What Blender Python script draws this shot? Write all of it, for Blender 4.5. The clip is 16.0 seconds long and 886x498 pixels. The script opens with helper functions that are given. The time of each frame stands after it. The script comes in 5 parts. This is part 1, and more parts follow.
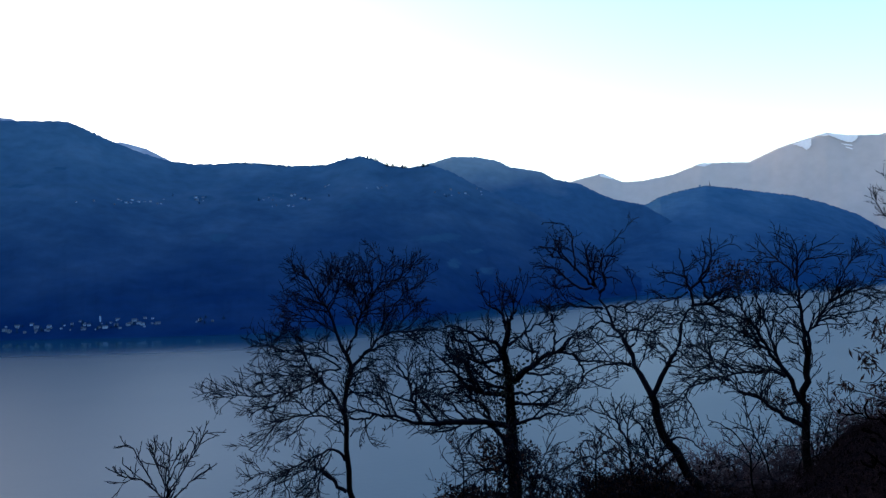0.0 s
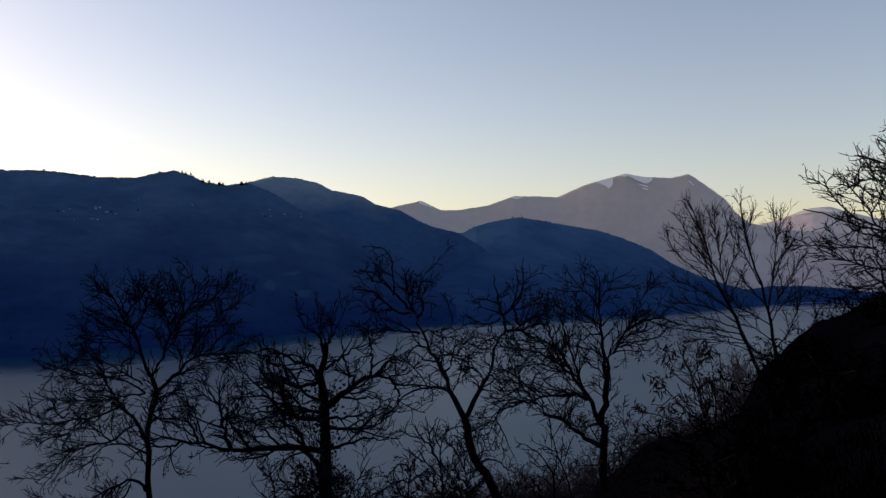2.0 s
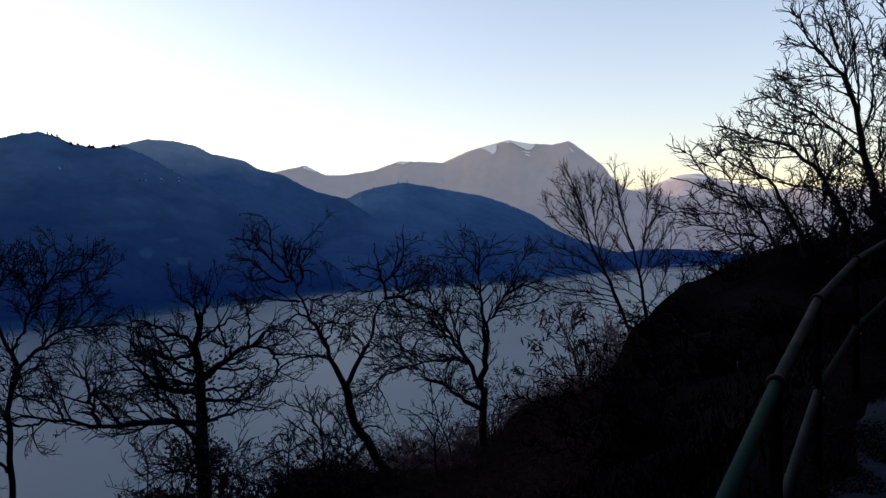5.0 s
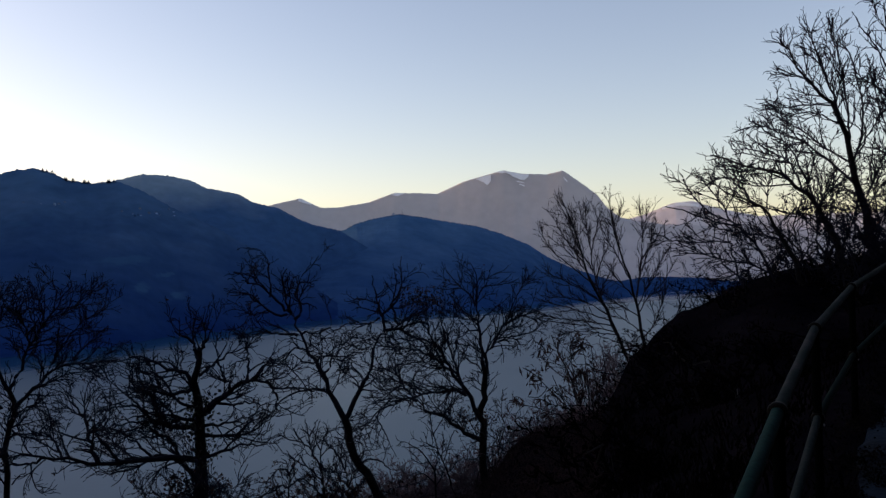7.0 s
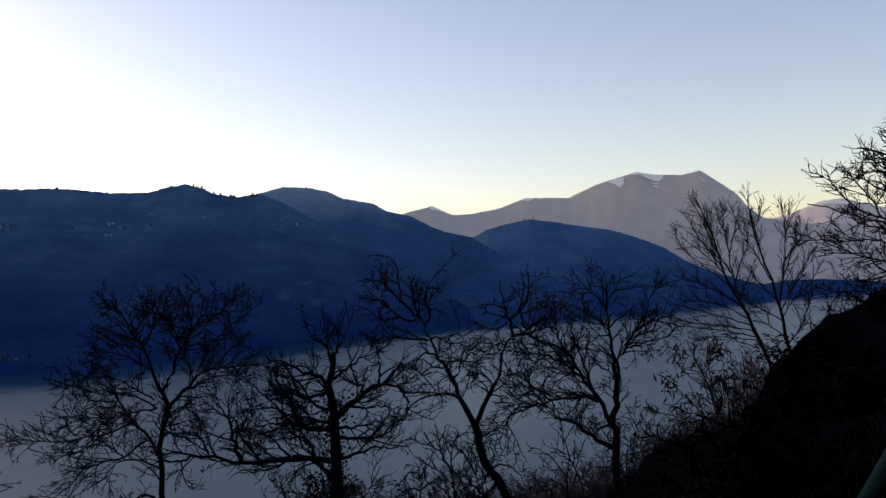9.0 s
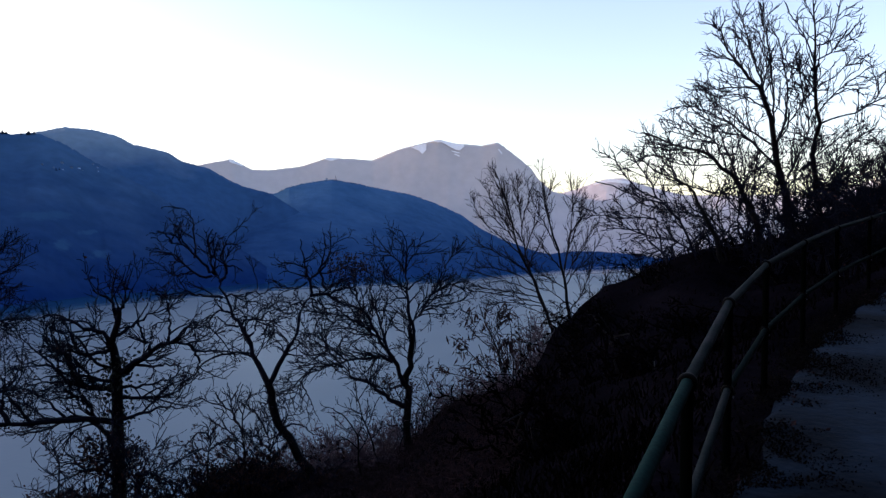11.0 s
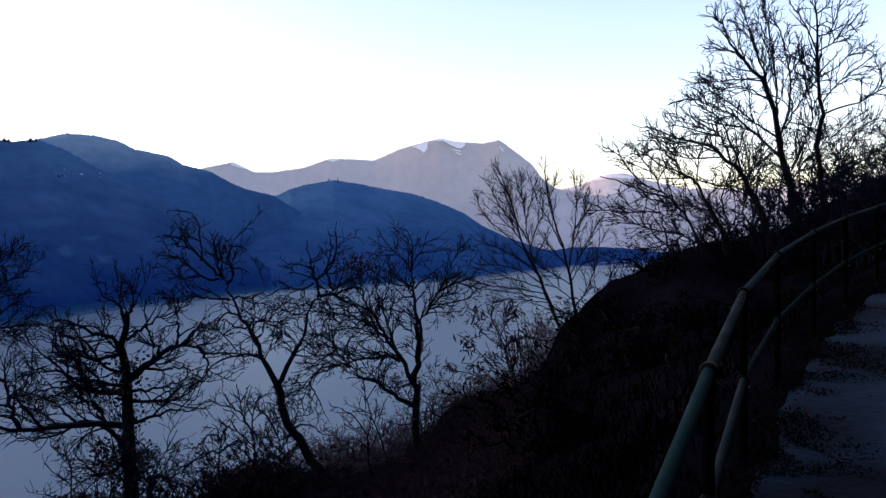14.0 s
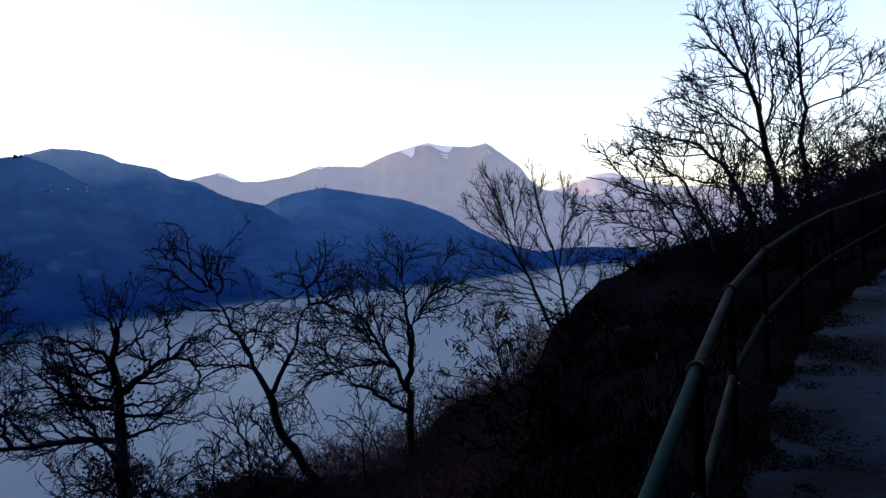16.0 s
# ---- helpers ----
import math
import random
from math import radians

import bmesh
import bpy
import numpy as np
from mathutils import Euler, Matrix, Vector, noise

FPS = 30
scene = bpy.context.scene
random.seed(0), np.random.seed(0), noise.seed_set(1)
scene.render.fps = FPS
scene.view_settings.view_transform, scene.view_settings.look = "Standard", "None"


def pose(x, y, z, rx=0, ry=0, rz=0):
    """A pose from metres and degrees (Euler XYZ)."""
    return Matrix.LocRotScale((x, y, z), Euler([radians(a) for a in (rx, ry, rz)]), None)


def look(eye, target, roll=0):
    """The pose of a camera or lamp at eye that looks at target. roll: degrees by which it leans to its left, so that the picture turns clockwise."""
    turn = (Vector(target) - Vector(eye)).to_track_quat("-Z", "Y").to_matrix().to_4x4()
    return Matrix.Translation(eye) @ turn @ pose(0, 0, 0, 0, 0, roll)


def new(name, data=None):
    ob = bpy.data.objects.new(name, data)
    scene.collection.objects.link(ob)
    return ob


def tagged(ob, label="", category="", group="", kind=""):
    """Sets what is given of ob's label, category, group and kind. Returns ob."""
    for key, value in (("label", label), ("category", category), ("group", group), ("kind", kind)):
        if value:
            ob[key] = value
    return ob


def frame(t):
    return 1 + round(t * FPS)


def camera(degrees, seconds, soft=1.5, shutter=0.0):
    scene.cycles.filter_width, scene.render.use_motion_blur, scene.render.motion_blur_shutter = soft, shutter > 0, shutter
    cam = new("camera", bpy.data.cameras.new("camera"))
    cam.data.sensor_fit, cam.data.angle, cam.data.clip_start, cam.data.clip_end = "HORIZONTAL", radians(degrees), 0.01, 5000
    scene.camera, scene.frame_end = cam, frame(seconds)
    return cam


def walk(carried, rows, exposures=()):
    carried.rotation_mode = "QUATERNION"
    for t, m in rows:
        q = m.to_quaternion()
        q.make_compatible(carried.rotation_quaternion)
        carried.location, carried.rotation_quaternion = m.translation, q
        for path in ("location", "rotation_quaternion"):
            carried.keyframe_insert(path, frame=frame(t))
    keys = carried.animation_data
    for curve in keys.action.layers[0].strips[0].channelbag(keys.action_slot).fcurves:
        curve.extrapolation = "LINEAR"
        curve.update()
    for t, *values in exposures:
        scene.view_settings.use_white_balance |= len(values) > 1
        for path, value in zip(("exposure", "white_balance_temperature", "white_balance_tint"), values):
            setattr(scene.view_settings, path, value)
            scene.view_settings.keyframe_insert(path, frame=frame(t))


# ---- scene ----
from mathutils.bvhtree import BVHTree

# ---------------------------------------------------------------- camera
cam = camera(56.8, 16.0, soft=1.4)
EYE = 1.8            # height of the eye above the path


def view(t, yaw, pitch, roll, x, y, z):
    """A row of the path: yaw to the left and pitch up in degrees, place in metres from the standing point."""
    a, b = radians(yaw), radians(pitch)
    eye = Vector((x, y, z + EYE))
    ahead = Vector((-math.sin(a) * math.cos(b), math.cos(a) * math.cos(b), math.sin(b)))
    return t, look(eye, eye + ahead * 10, roll)


ROWS = [
    view(0, 17.88, 0.30, -1.73, 0.019, -0.018, -0.013),
    view(0.5, 13.03, 0.64, -1.37, 0.026, 0.000, 0.013),
    view(1, 8.61, 1.42, -0.82, 0.013, 0.004, 0.000),
    view(1.5, 7.61, 2.14, 0.32, 0.014, -0.002, -0.011),
    view(2, 5.24, 1.78, -0.04, -0.028, -0.010, -0.028),
    view(2.5, 3.53, 0.24, 0.63, 0.019, 0.006, 0.008),
    view(3, -1.39, 0.31, 0.24, 0.051, -0.013, 0.014),
    view(3.5, 0.01, 0.11, 0.74, 0.046, -0.021, 0.017),
    view(4, 1.27, 0.03, 0.06, 0.060, -0.006, 0.014),
    view(4.5, 0.51, 0.44, -0.03, 0.094, 0.044, 0.019),
    view(4.7, -2.07, -0.80, 0.08, 0.112, 0.073, 0.012),
    view(6.8, -3.88, 1.73, -1.32, 0.061, -0.010, 0.038),
    view(7, -3.06, 1.48, -1.19, 0.056, -0.025, 0.033),
    view(7.5, -0.52, 0.56, -1.88, 0.060, -0.021, 0.020),
    view(8, 2.82, 0.16, -2.63, 0.066, -0.039, 0.020),
    view(8.5, 10.06, 1.23, -2.51, 0.113, -0.024, 0.025),
    view(9, 6.10, 2.13, -1.89, 0.176, -0.001, 0.010),
    view(9.5, 5.52, -2.37, -0.04, 0.153, 0.010, -0.002),
    view(10, 2.43, -1.70, 0.55, 0.196, 0.049, 0.005),
    view(10.2, -2.09, -1.06, 0.67, 0.181, 0.045, 0.020),
    view(12.3, -10.01, -0.72, 0.37, 0.047, 0.038, -0.006),
    view(12.5, -10.26, -1.11, 0.11, 0.041, 0.035, 0.002),
    view(13, -9.15, -0.45, 0.78, 0.042, 0.038, -0.001),
    view(13.5, -9.10, -0.21, 0.23, 0.044, 0.032, 0.001),
    view(14, -7.55, -0.84, -0.35, 0.047, 0.024, -0.001),
    view(14.5, -6.64, -0.97, -0.37, 0.038, 0.016, 0.005),
    view(15, -6.73, -0.69, -0.21, 0.046, 0.023, 0.002),
    view(15.5, -7.43, -0.47, -1.17, 0.061, 0.026, 0.002),
    view(16, -8.25, -0.55, -2.03, 0.065, 0.018, 0.007),
]
EXPOSURES = [(t, e + 1.05, k, tint) for t, e, k, tint in (
    (0.0, 0.80, 6100, 16), (0.5, 1.00, 6000, 15), (1.0, 0.42, 6750, 23), (1.5, 0.10, 7450, 29), (2.0, -0.34, 7470, 30), (2.5, -0.10, 7370, 30), (3.0, 0.11, 7420, 30), (3.5, 0.31, 7420, 30),
    (4.5, 0.34, 7420, 30), (7.0, -0.08, 7370, 30), (7.5, -0.14, 7370, 30), (8.0, 0.00, 7420, 30), (8.5, 0.02, 7320, 29), (9.0, 0.00, 7420, 30), (9.5, 0.02, 7320, 30), (10.0, 0.72, 6690, 30),
    (12.5, 0.71, 6690, 34), (13.0, 0.84, 6690, 34), (13.5, 0.81, 6690, 34), (14.0, 0.84, 6690, 34), (15.0, 0.94, 6570, 34), (16.0, 0.84, 6570, 34))]
walk(cam, ROWS, EXPOSURES)

# ---------------------------------------------------------------- light
SUN_AZ, SUN_EL = -70.0, 8.0      # azimuth to the right of +y, elevation
world = bpy.data.worlds.new("world")
scene.world = world
world.use_nodes = True
wn = world.node_tree
sky = wn.nodes.new("ShaderNodeTexSky")
sky.sky_type, sky.sun_disc = "NISHITA", False
sky.sun_elevation, sky.sun_rotation = radians(SUN_EL), radians(SUN_AZ)
sky.altitude, sky.air_density, sky.dust_density, sky.ozone_density = 400, 1.0, 1.4, 1.5
wn.links.new(sky.outputs[0], wn.nodes["Background"].inputs[0])
wn.nodes["Background"].inputs[1].default_value = 0.15

lamp = bpy.data.lights.new("sun", "SUN")
lamp.energy, lamp.angle, lamp.color = 0.6, radians(0.5), (1.0, 0.82, 0.62)
sun = new("sun", lamp)
sun_way = Vector((math.sin(radians(SUN_AZ)) * math.cos(radians(SUN_EL)), math.cos(radians(SUN_AZ)) * math.cos(radians(SUN_EL)), math.sin(radians(SUN_EL))))
sun.matrix_world = look(sun_way * 400, (0, 0, 0))


# ---------------------------------------------------------------- materials
def material(name, stops, scale, rough=0.9, fine=None, bump=0.0, bump_scale=40.0, metallic=0.0, per_object=0.0, specular=0.3, mottle=.35, spread=(.3, .7)):
    """Noise-mottled material: colour stops along a coarse noise, a finer noise laid over, bump and roughness variation."""
    m = bpy.data.materials.new(name)
    m.use_nodes = True
    n, link = m.node_tree.nodes, m.node_tree.links
    b = n["Principled BSDF"]
    b.inputs["Metallic"].default_value = metallic
    b.inputs["Specular IOR Level"].default_value = specular
    co = n.new("ShaderNodeTexCoord")
    big = n.new("ShaderNodeTexNoise")
    big.inputs["Scale"].default_value, big.inputs["Detail"].default_value = scale, 6
    link.new(co.outputs["Object"], big.inputs["Vector"])
    ramp = n.new("ShaderNodeValToRGB")
    el = ramp.color_ramp.elements
    el[0].position, el[1].position = spread
    el[0].color, el[1].color = (*stops[0], 1), (*stops[-1], 1)
    for i, c in enumerate(stops[1:-1]):
        e = el.new(spread[0] + (spread[1] - spread[0]) * (i + 1) / (len(stops) - 1))
        e.color = (*c, 1)
    link.new(big.outputs["Fac"], ramp.inputs[0])
    colour = ramp.outputs[0]
    small = n.new("ShaderNodeTexNoise")
    small.inputs["Scale"].default_value, small.inputs["Detail"].default_value = fine or scale * 9, 8
    link.new(co.outputs["Object"], small.inputs["Vector"])
    shade = n.new("ShaderNodeMapRange")
    shade.inputs[1].default_value, shade.inputs[2].default_value = 0.25, 0.75
    shade.inputs[3].default_value, shade.inputs[4].default_value = 1 - mottle, 1 + mottle
    link.new(small.outputs["Fac"], shade.inputs[0])
    mul = n.new("ShaderNodeMix")
    mul.data_type, mul.blend_type = "RGBA", "MULTIPLY"
    mul.inputs["Factor"].default_value = 1.0
    link.new(colour, mul.inputs["A"])
    link.new(shade.outputs[0], mul.inputs["B"])
    colour = mul.outputs["Result"]
    if per_object:
        info = n.new("ShaderNodeObjectInfo")
        vary = n.new("ShaderNodeMapRange")
        vary.inputs[3].default_value, vary.inputs[4].default_value = 1 - per_object, 1 + per_object
        link.new(info.outputs["Random"], vary.inputs[0])
        mul2 = n.new("ShaderNodeMix")
        mul2.data_type, mul2.blend_type = "RGBA", "MULTIPLY"
        mul2.inputs["Factor"].default_value = 1.0
        link.new(colour, mul2.inputs["A"])
        link.new(vary.outputs[0], mul2.inputs["B"])
        colour = mul2.outputs["Result"]
    link.new(colour, b.inputs["Base Color"])
    rr = n.new("ShaderNodeMapRange")
    rr.inputs[3].default_value, rr.inputs[4].default_value = max(rough - 0.12, 0.02), min(rough + 0.1, 1)
    link.new(small.outputs["Fac"], rr.inputs[0])
    link.new(rr.outputs[0], b.inputs["Roughness"])
    if bump:
        rel = n.new("ShaderNodeTexNoise")
        rel.inputs["Scale"].default_value, rel.inputs["Detail"].default_value = bump_scale, 7
        link.new(co.outputs["Object"], rel.inputs["Vector"])
        bm_ = n.new("ShaderNodeBump")
        bm_.inputs["Strength"].default_value, bm_.inputs["Distance"].default_value = 1.0, bump
        link.new(rel.outputs["Fac"], bm_.inputs["Height"])
        link.new(bm_.outputs[0], b.inputs["Normal"])
    return m


def haze_tone(m, z0, z1, low, high):
    """Distance haze put into the base colour: dark and blue by the water, paler higher up, a tone from z0 to z1."""
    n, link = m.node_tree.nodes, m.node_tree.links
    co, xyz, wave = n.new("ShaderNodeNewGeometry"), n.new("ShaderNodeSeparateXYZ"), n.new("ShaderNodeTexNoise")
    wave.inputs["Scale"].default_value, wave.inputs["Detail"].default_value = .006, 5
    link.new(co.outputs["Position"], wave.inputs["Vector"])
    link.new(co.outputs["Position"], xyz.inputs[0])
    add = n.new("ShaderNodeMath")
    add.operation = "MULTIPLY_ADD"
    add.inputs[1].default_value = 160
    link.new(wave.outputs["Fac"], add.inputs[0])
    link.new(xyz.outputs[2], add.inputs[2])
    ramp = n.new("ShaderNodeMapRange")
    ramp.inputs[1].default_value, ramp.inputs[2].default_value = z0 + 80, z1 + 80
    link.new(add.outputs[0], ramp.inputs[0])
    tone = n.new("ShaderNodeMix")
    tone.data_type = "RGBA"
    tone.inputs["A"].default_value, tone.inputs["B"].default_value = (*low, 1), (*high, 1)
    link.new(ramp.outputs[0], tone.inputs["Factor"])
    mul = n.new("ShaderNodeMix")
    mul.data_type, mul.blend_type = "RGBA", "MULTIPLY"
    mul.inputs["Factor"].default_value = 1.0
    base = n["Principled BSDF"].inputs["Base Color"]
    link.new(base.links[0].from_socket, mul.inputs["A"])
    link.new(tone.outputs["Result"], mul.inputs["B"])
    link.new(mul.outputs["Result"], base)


# the blue of distance haze is mixed into these woods' base colours
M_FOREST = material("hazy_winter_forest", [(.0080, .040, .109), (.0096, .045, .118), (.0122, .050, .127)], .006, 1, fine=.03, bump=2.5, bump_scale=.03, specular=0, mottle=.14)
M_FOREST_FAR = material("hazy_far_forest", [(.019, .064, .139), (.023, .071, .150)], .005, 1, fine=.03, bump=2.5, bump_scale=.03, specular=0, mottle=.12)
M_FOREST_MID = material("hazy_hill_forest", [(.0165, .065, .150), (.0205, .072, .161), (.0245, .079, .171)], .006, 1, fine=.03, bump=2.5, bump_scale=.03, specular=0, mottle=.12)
# haze coloured in by height: crests paler and greyer, feet deep blue
haze_tone(M_FOREST, -108, 270, (.31, .47, .73), (3.9, 2.2, 1.58))
haze_tone(M_FOREST_FAR, 185, 325, (1.15, 1.12, 1.14), (6.6, 3.1, 1.95))
haze_tone(M_FOREST_FAR, -108, 170, (.42, .58, .80), (1.0, 1.0, 1.0))
haze_tone(M_FOREST_MID, -108, 200, (.40, .56, .76), (1.9, 1.5, 1.3))
M_CONIFER = material("dark_conifer", [(.007, .026, .062), (.010, .033, .074)], .3, 1, fine=2, specular=0, per_object=.25)
# far rock paled with distance haze in its colour, bluer low down
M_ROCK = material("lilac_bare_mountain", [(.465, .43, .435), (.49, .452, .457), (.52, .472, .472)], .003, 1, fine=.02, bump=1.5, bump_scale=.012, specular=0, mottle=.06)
haze_tone(M_ROCK, -60, 380, (.80, .84, .91), (1.0, 1.0, 1.0))
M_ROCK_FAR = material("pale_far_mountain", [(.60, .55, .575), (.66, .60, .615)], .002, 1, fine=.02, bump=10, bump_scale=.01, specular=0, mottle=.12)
M_SNOW = material("snow", [(.80, .79, .82), (.88, .87, .89)], .01, .8, fine=.08, bump=.5, bump_scale=.03, specular=0, mottle=.05)
# the far ridge's shade is put into this darker grey-blue snow colour
M_SHADED_SNOW = material("shaded_snow_over_rock", [(.22, .27, .38), (.40, .45, .56)], .008, .9, fine=.05, bump=1, bump_scale=.03, specular=0, mottle=.12)
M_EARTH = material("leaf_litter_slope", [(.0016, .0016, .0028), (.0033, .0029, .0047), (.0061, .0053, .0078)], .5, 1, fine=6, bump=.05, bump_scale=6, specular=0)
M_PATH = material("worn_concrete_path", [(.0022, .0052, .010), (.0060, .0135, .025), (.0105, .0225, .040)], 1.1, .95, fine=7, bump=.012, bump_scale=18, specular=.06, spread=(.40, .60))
M_BARK = material("dark_bark", [(.0035, .0036, .0045), (.006, .006, .0075), (.010, .010, .012)], 3, .95, fine=25, bump=.01, bump_scale=30, specular=.1)
M_TWIG = material("dark_twigs", [(.0032, .0046, .012), (.006, .0078, .018)], 2, .95, fine=9, specular=.1)
M_BIRCH = material("brownish_twigs", [(.012, .009, .013), (.020, .015, .019)], 2, .95, fine=9, specular=.1)
M_BRUSH = material("brown_brush", [(.075, .054, .066), (.120, .087, .102)], 2, .95, fine=9, specular=0)
M_BRACKEN = material("dead_brown_bracken", [(.013, .0085, .0102), (.022, .0142, .0165), (.033, .0205, .022)], 2, .95, fine=9, specular=0)
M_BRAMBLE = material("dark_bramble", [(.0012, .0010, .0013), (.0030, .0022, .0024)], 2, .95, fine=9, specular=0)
M_LEAF = material("withered_leaves", [(.020, .010, .009), (.045, .020, .018)], 3, .85, fine=12, specular=.1)
M_IVY = material("ivy_leaves", [(.008, .012, .007), (.016, .022, .012)], 3, .6, fine=12, specular=.2)
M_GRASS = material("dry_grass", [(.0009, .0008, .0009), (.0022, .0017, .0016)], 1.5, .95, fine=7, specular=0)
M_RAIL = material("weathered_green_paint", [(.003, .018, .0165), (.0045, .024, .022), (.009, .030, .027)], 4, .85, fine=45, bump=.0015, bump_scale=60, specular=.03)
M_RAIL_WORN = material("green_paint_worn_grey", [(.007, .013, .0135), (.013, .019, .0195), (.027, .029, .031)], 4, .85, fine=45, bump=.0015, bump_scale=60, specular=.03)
# darker copy of the rail paint: shade on the far middle rail, in the colour
M_RAIL_SHADED = material("green_paint_shaded", [(.0012, .0055, .0052), (.0024, .0085, .008), (.006, .011, .0105)], 6, .9, fine=45, bump=.0015, bump_scale=60, specular=.02)
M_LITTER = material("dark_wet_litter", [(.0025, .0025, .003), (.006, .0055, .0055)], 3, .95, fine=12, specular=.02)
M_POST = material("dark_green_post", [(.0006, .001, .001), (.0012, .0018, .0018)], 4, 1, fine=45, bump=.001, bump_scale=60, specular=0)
M_COLLAR = material("rusty_dark_collar", [(.001, .0014, .0014), (.004, .0036, .0032)], 12, .7, fine=60, bump=.001, bump_scale=90, specular=.05)
M_BOLT = material("bare_steel", [(.22, .22, .24), (.32, .32, .34)], 30, .45, fine=90, metallic=.6)
M_WALL = material("pale_plaster", [(.07, .14, .25), (.17, .27, .40)], .2, .9, fine=1.5, per_object=.6)
M_ROOF = material("tiled_roof", [(.022, .05, .10), (.04, .07, .12)], .4, .9, fine=2, per_object=.3)


def clearings(m, spots, colour):
    """Pale meadows in the woods: soft-edged ragged patches of another colour at given places, wide and tall in metres.
    """
    n, link = m.node_tree.nodes, m.node_tree.links
    geo, ragged, push = n.new("ShaderNodeNewGeometry"), n.new("ShaderNodeTexNoise"), n.new("ShaderNodeVectorMath")
    ragged.inputs["Scale"].default_value, ragged.inputs["Detail"].default_value = .03, 4
    link.new(geo.outputs["Position"], ragged.inputs["Vector"])
    push.operation = "MULTIPLY_ADD"
    push.inputs[1].default_value = (60, 60, 22)
    link.new(ragged.outputs["Color"], push.inputs[0])
    link.new(geo.outputs["Position"], push.inputs[2])
    whole = None
    for place, az, wide, tall in spots:
        at, far, edge = n.new("ShaderNodeMapping"), n.new("ShaderNodeVectorMath"), n.new("ShaderNodeMapRange")
        at.vector_type = "TEXTURE"
        at.inputs["Location"].default_value = place + Vector((30, 30, 11))
        at.inputs["Rotation"].default_value = (0, 0, radians(-az))
        at.inputs["Scale"].default_value = (wide * 1.1, 200, tall * 1.25)
        link.new(push.outputs[0], at.inputs["Vector"])
        far.operation = "LENGTH"
        link.new(at.outputs[0], far.inputs[0])
        edge.interpolation_type = "SMOOTHSTEP"
        edge.inputs[1].default_value, edge.inputs[2].default_value, edge.inputs[3].default_value, edge.inputs[4].default_value = .45, 1.25, .9, 0
        link.new(far.outputs["Value"], edge.inputs[0])
        if whole is None:
            whole = edge.outputs[0]
        else:
            both = n.new("ShaderNodeMath")
            both.operation = "MAXIMUM"
            link.new(whole, both.inputs[0])
            link.new(edge.outputs[0], both.inputs[1])
            whole = both.outputs[0]
    mix = n.new("ShaderNodeMix")
    mix.data_type = "RGBA"
    base = n["Principled BSDF"].inputs["Base Color"]
    link.new(base.links[0].from_socket, mix.inputs["A"])
    mix.inputs["B"].default_value = (*colour, 1)
    link.new(whole, mix.inputs["Factor"])
    link.new(mix.outputs["Result"], base)


# lake water
M_WATER = bpy.data.materials.new("lake_water")
M_WATER.use_nodes = True
n_, l_ = M_WATER.node_tree.nodes, M_WATER.node_tree.links
b_ = n_["Principled BSDF"]
b_.inputs["Base Color"].default_value = (.004, .049, .089, 1)
b_.inputs["IOR"].default_value = 1.33
b_.inputs["Specular IOR Level"].default_value = .29
c_ = n_.new("ShaderNodeTexCoord")
w_ = n_.new("ShaderNodeTexNoise")
w_.inputs["Scale"].default_value, w_.inputs["Detail"].default_value = .006, 5
l_.new(c_.outputs["Object"], w_.inputs["Vector"])
r_ = n_.new("ShaderNodeMapRange")
r_.inputs[3].default_value, r_.inputs[4].default_value = .31, .37
l_.new(w_.outputs["Fac"], r_.inputs[0])
l_.new(r_.outputs[0], b_.inputs["Roughness"])
f_ = n_.new("ShaderNodeTexNoise")
f_.inputs["Scale"].default_value, f_.inputs["Detail"].default_value = .25, 6
l_.new(c_.outputs["Object"], f_.inputs["Vector"])
u_ = n_.new("ShaderNodeBump")
u_.inputs["Strength"].default_value, u_.inputs["Distance"].default_value = .25, .15
l_.new(f_.outputs["Fac"], u_.inputs["Height"])
l_.new(u_.outputs[0], b_.inputs["Normal"])


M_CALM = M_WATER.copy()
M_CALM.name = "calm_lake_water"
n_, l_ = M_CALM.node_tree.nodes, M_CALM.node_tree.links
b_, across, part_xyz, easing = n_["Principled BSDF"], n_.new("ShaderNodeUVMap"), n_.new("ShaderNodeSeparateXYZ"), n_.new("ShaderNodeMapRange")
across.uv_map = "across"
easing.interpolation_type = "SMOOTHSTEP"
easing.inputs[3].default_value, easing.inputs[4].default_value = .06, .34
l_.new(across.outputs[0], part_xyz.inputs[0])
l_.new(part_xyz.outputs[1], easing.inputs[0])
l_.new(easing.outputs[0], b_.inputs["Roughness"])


# ---------------------------------------------------------------- mesh helpers
def mesh_of(name, verts, faces, mat, smooth=False):
    me = bpy.data.meshes.new(name)
    me.from_pydata([tuple(map(float, v)) for v in verts], [], [tuple(map(int, f)) for f in faces])
    me.materials.append(mat)
    if smooth:
        me.polygons.foreach_set("use_smooth", [True] * len(me.polygons))
    me.update()
    return me


def part(name, me, parent, label=""):
    ob = new(name, me)
    ob.parent = parent
    return tagged(ob, label)


def empty(name, place=(0, 0, 0), rz=0.0, label="", category="", group=""):
    ob = new(name)
    ob.matrix_basis = pose(*place, 0, 0, rz)
    return tagged(ob, label, category, group)


def sheet_faces(rows, cols):
    i = (np.arange(rows - 1)[:, None] * cols + np.arange(cols - 1)).ravel()
    return np.stack([i, i + 1, i + cols + 1, i + cols], -1)


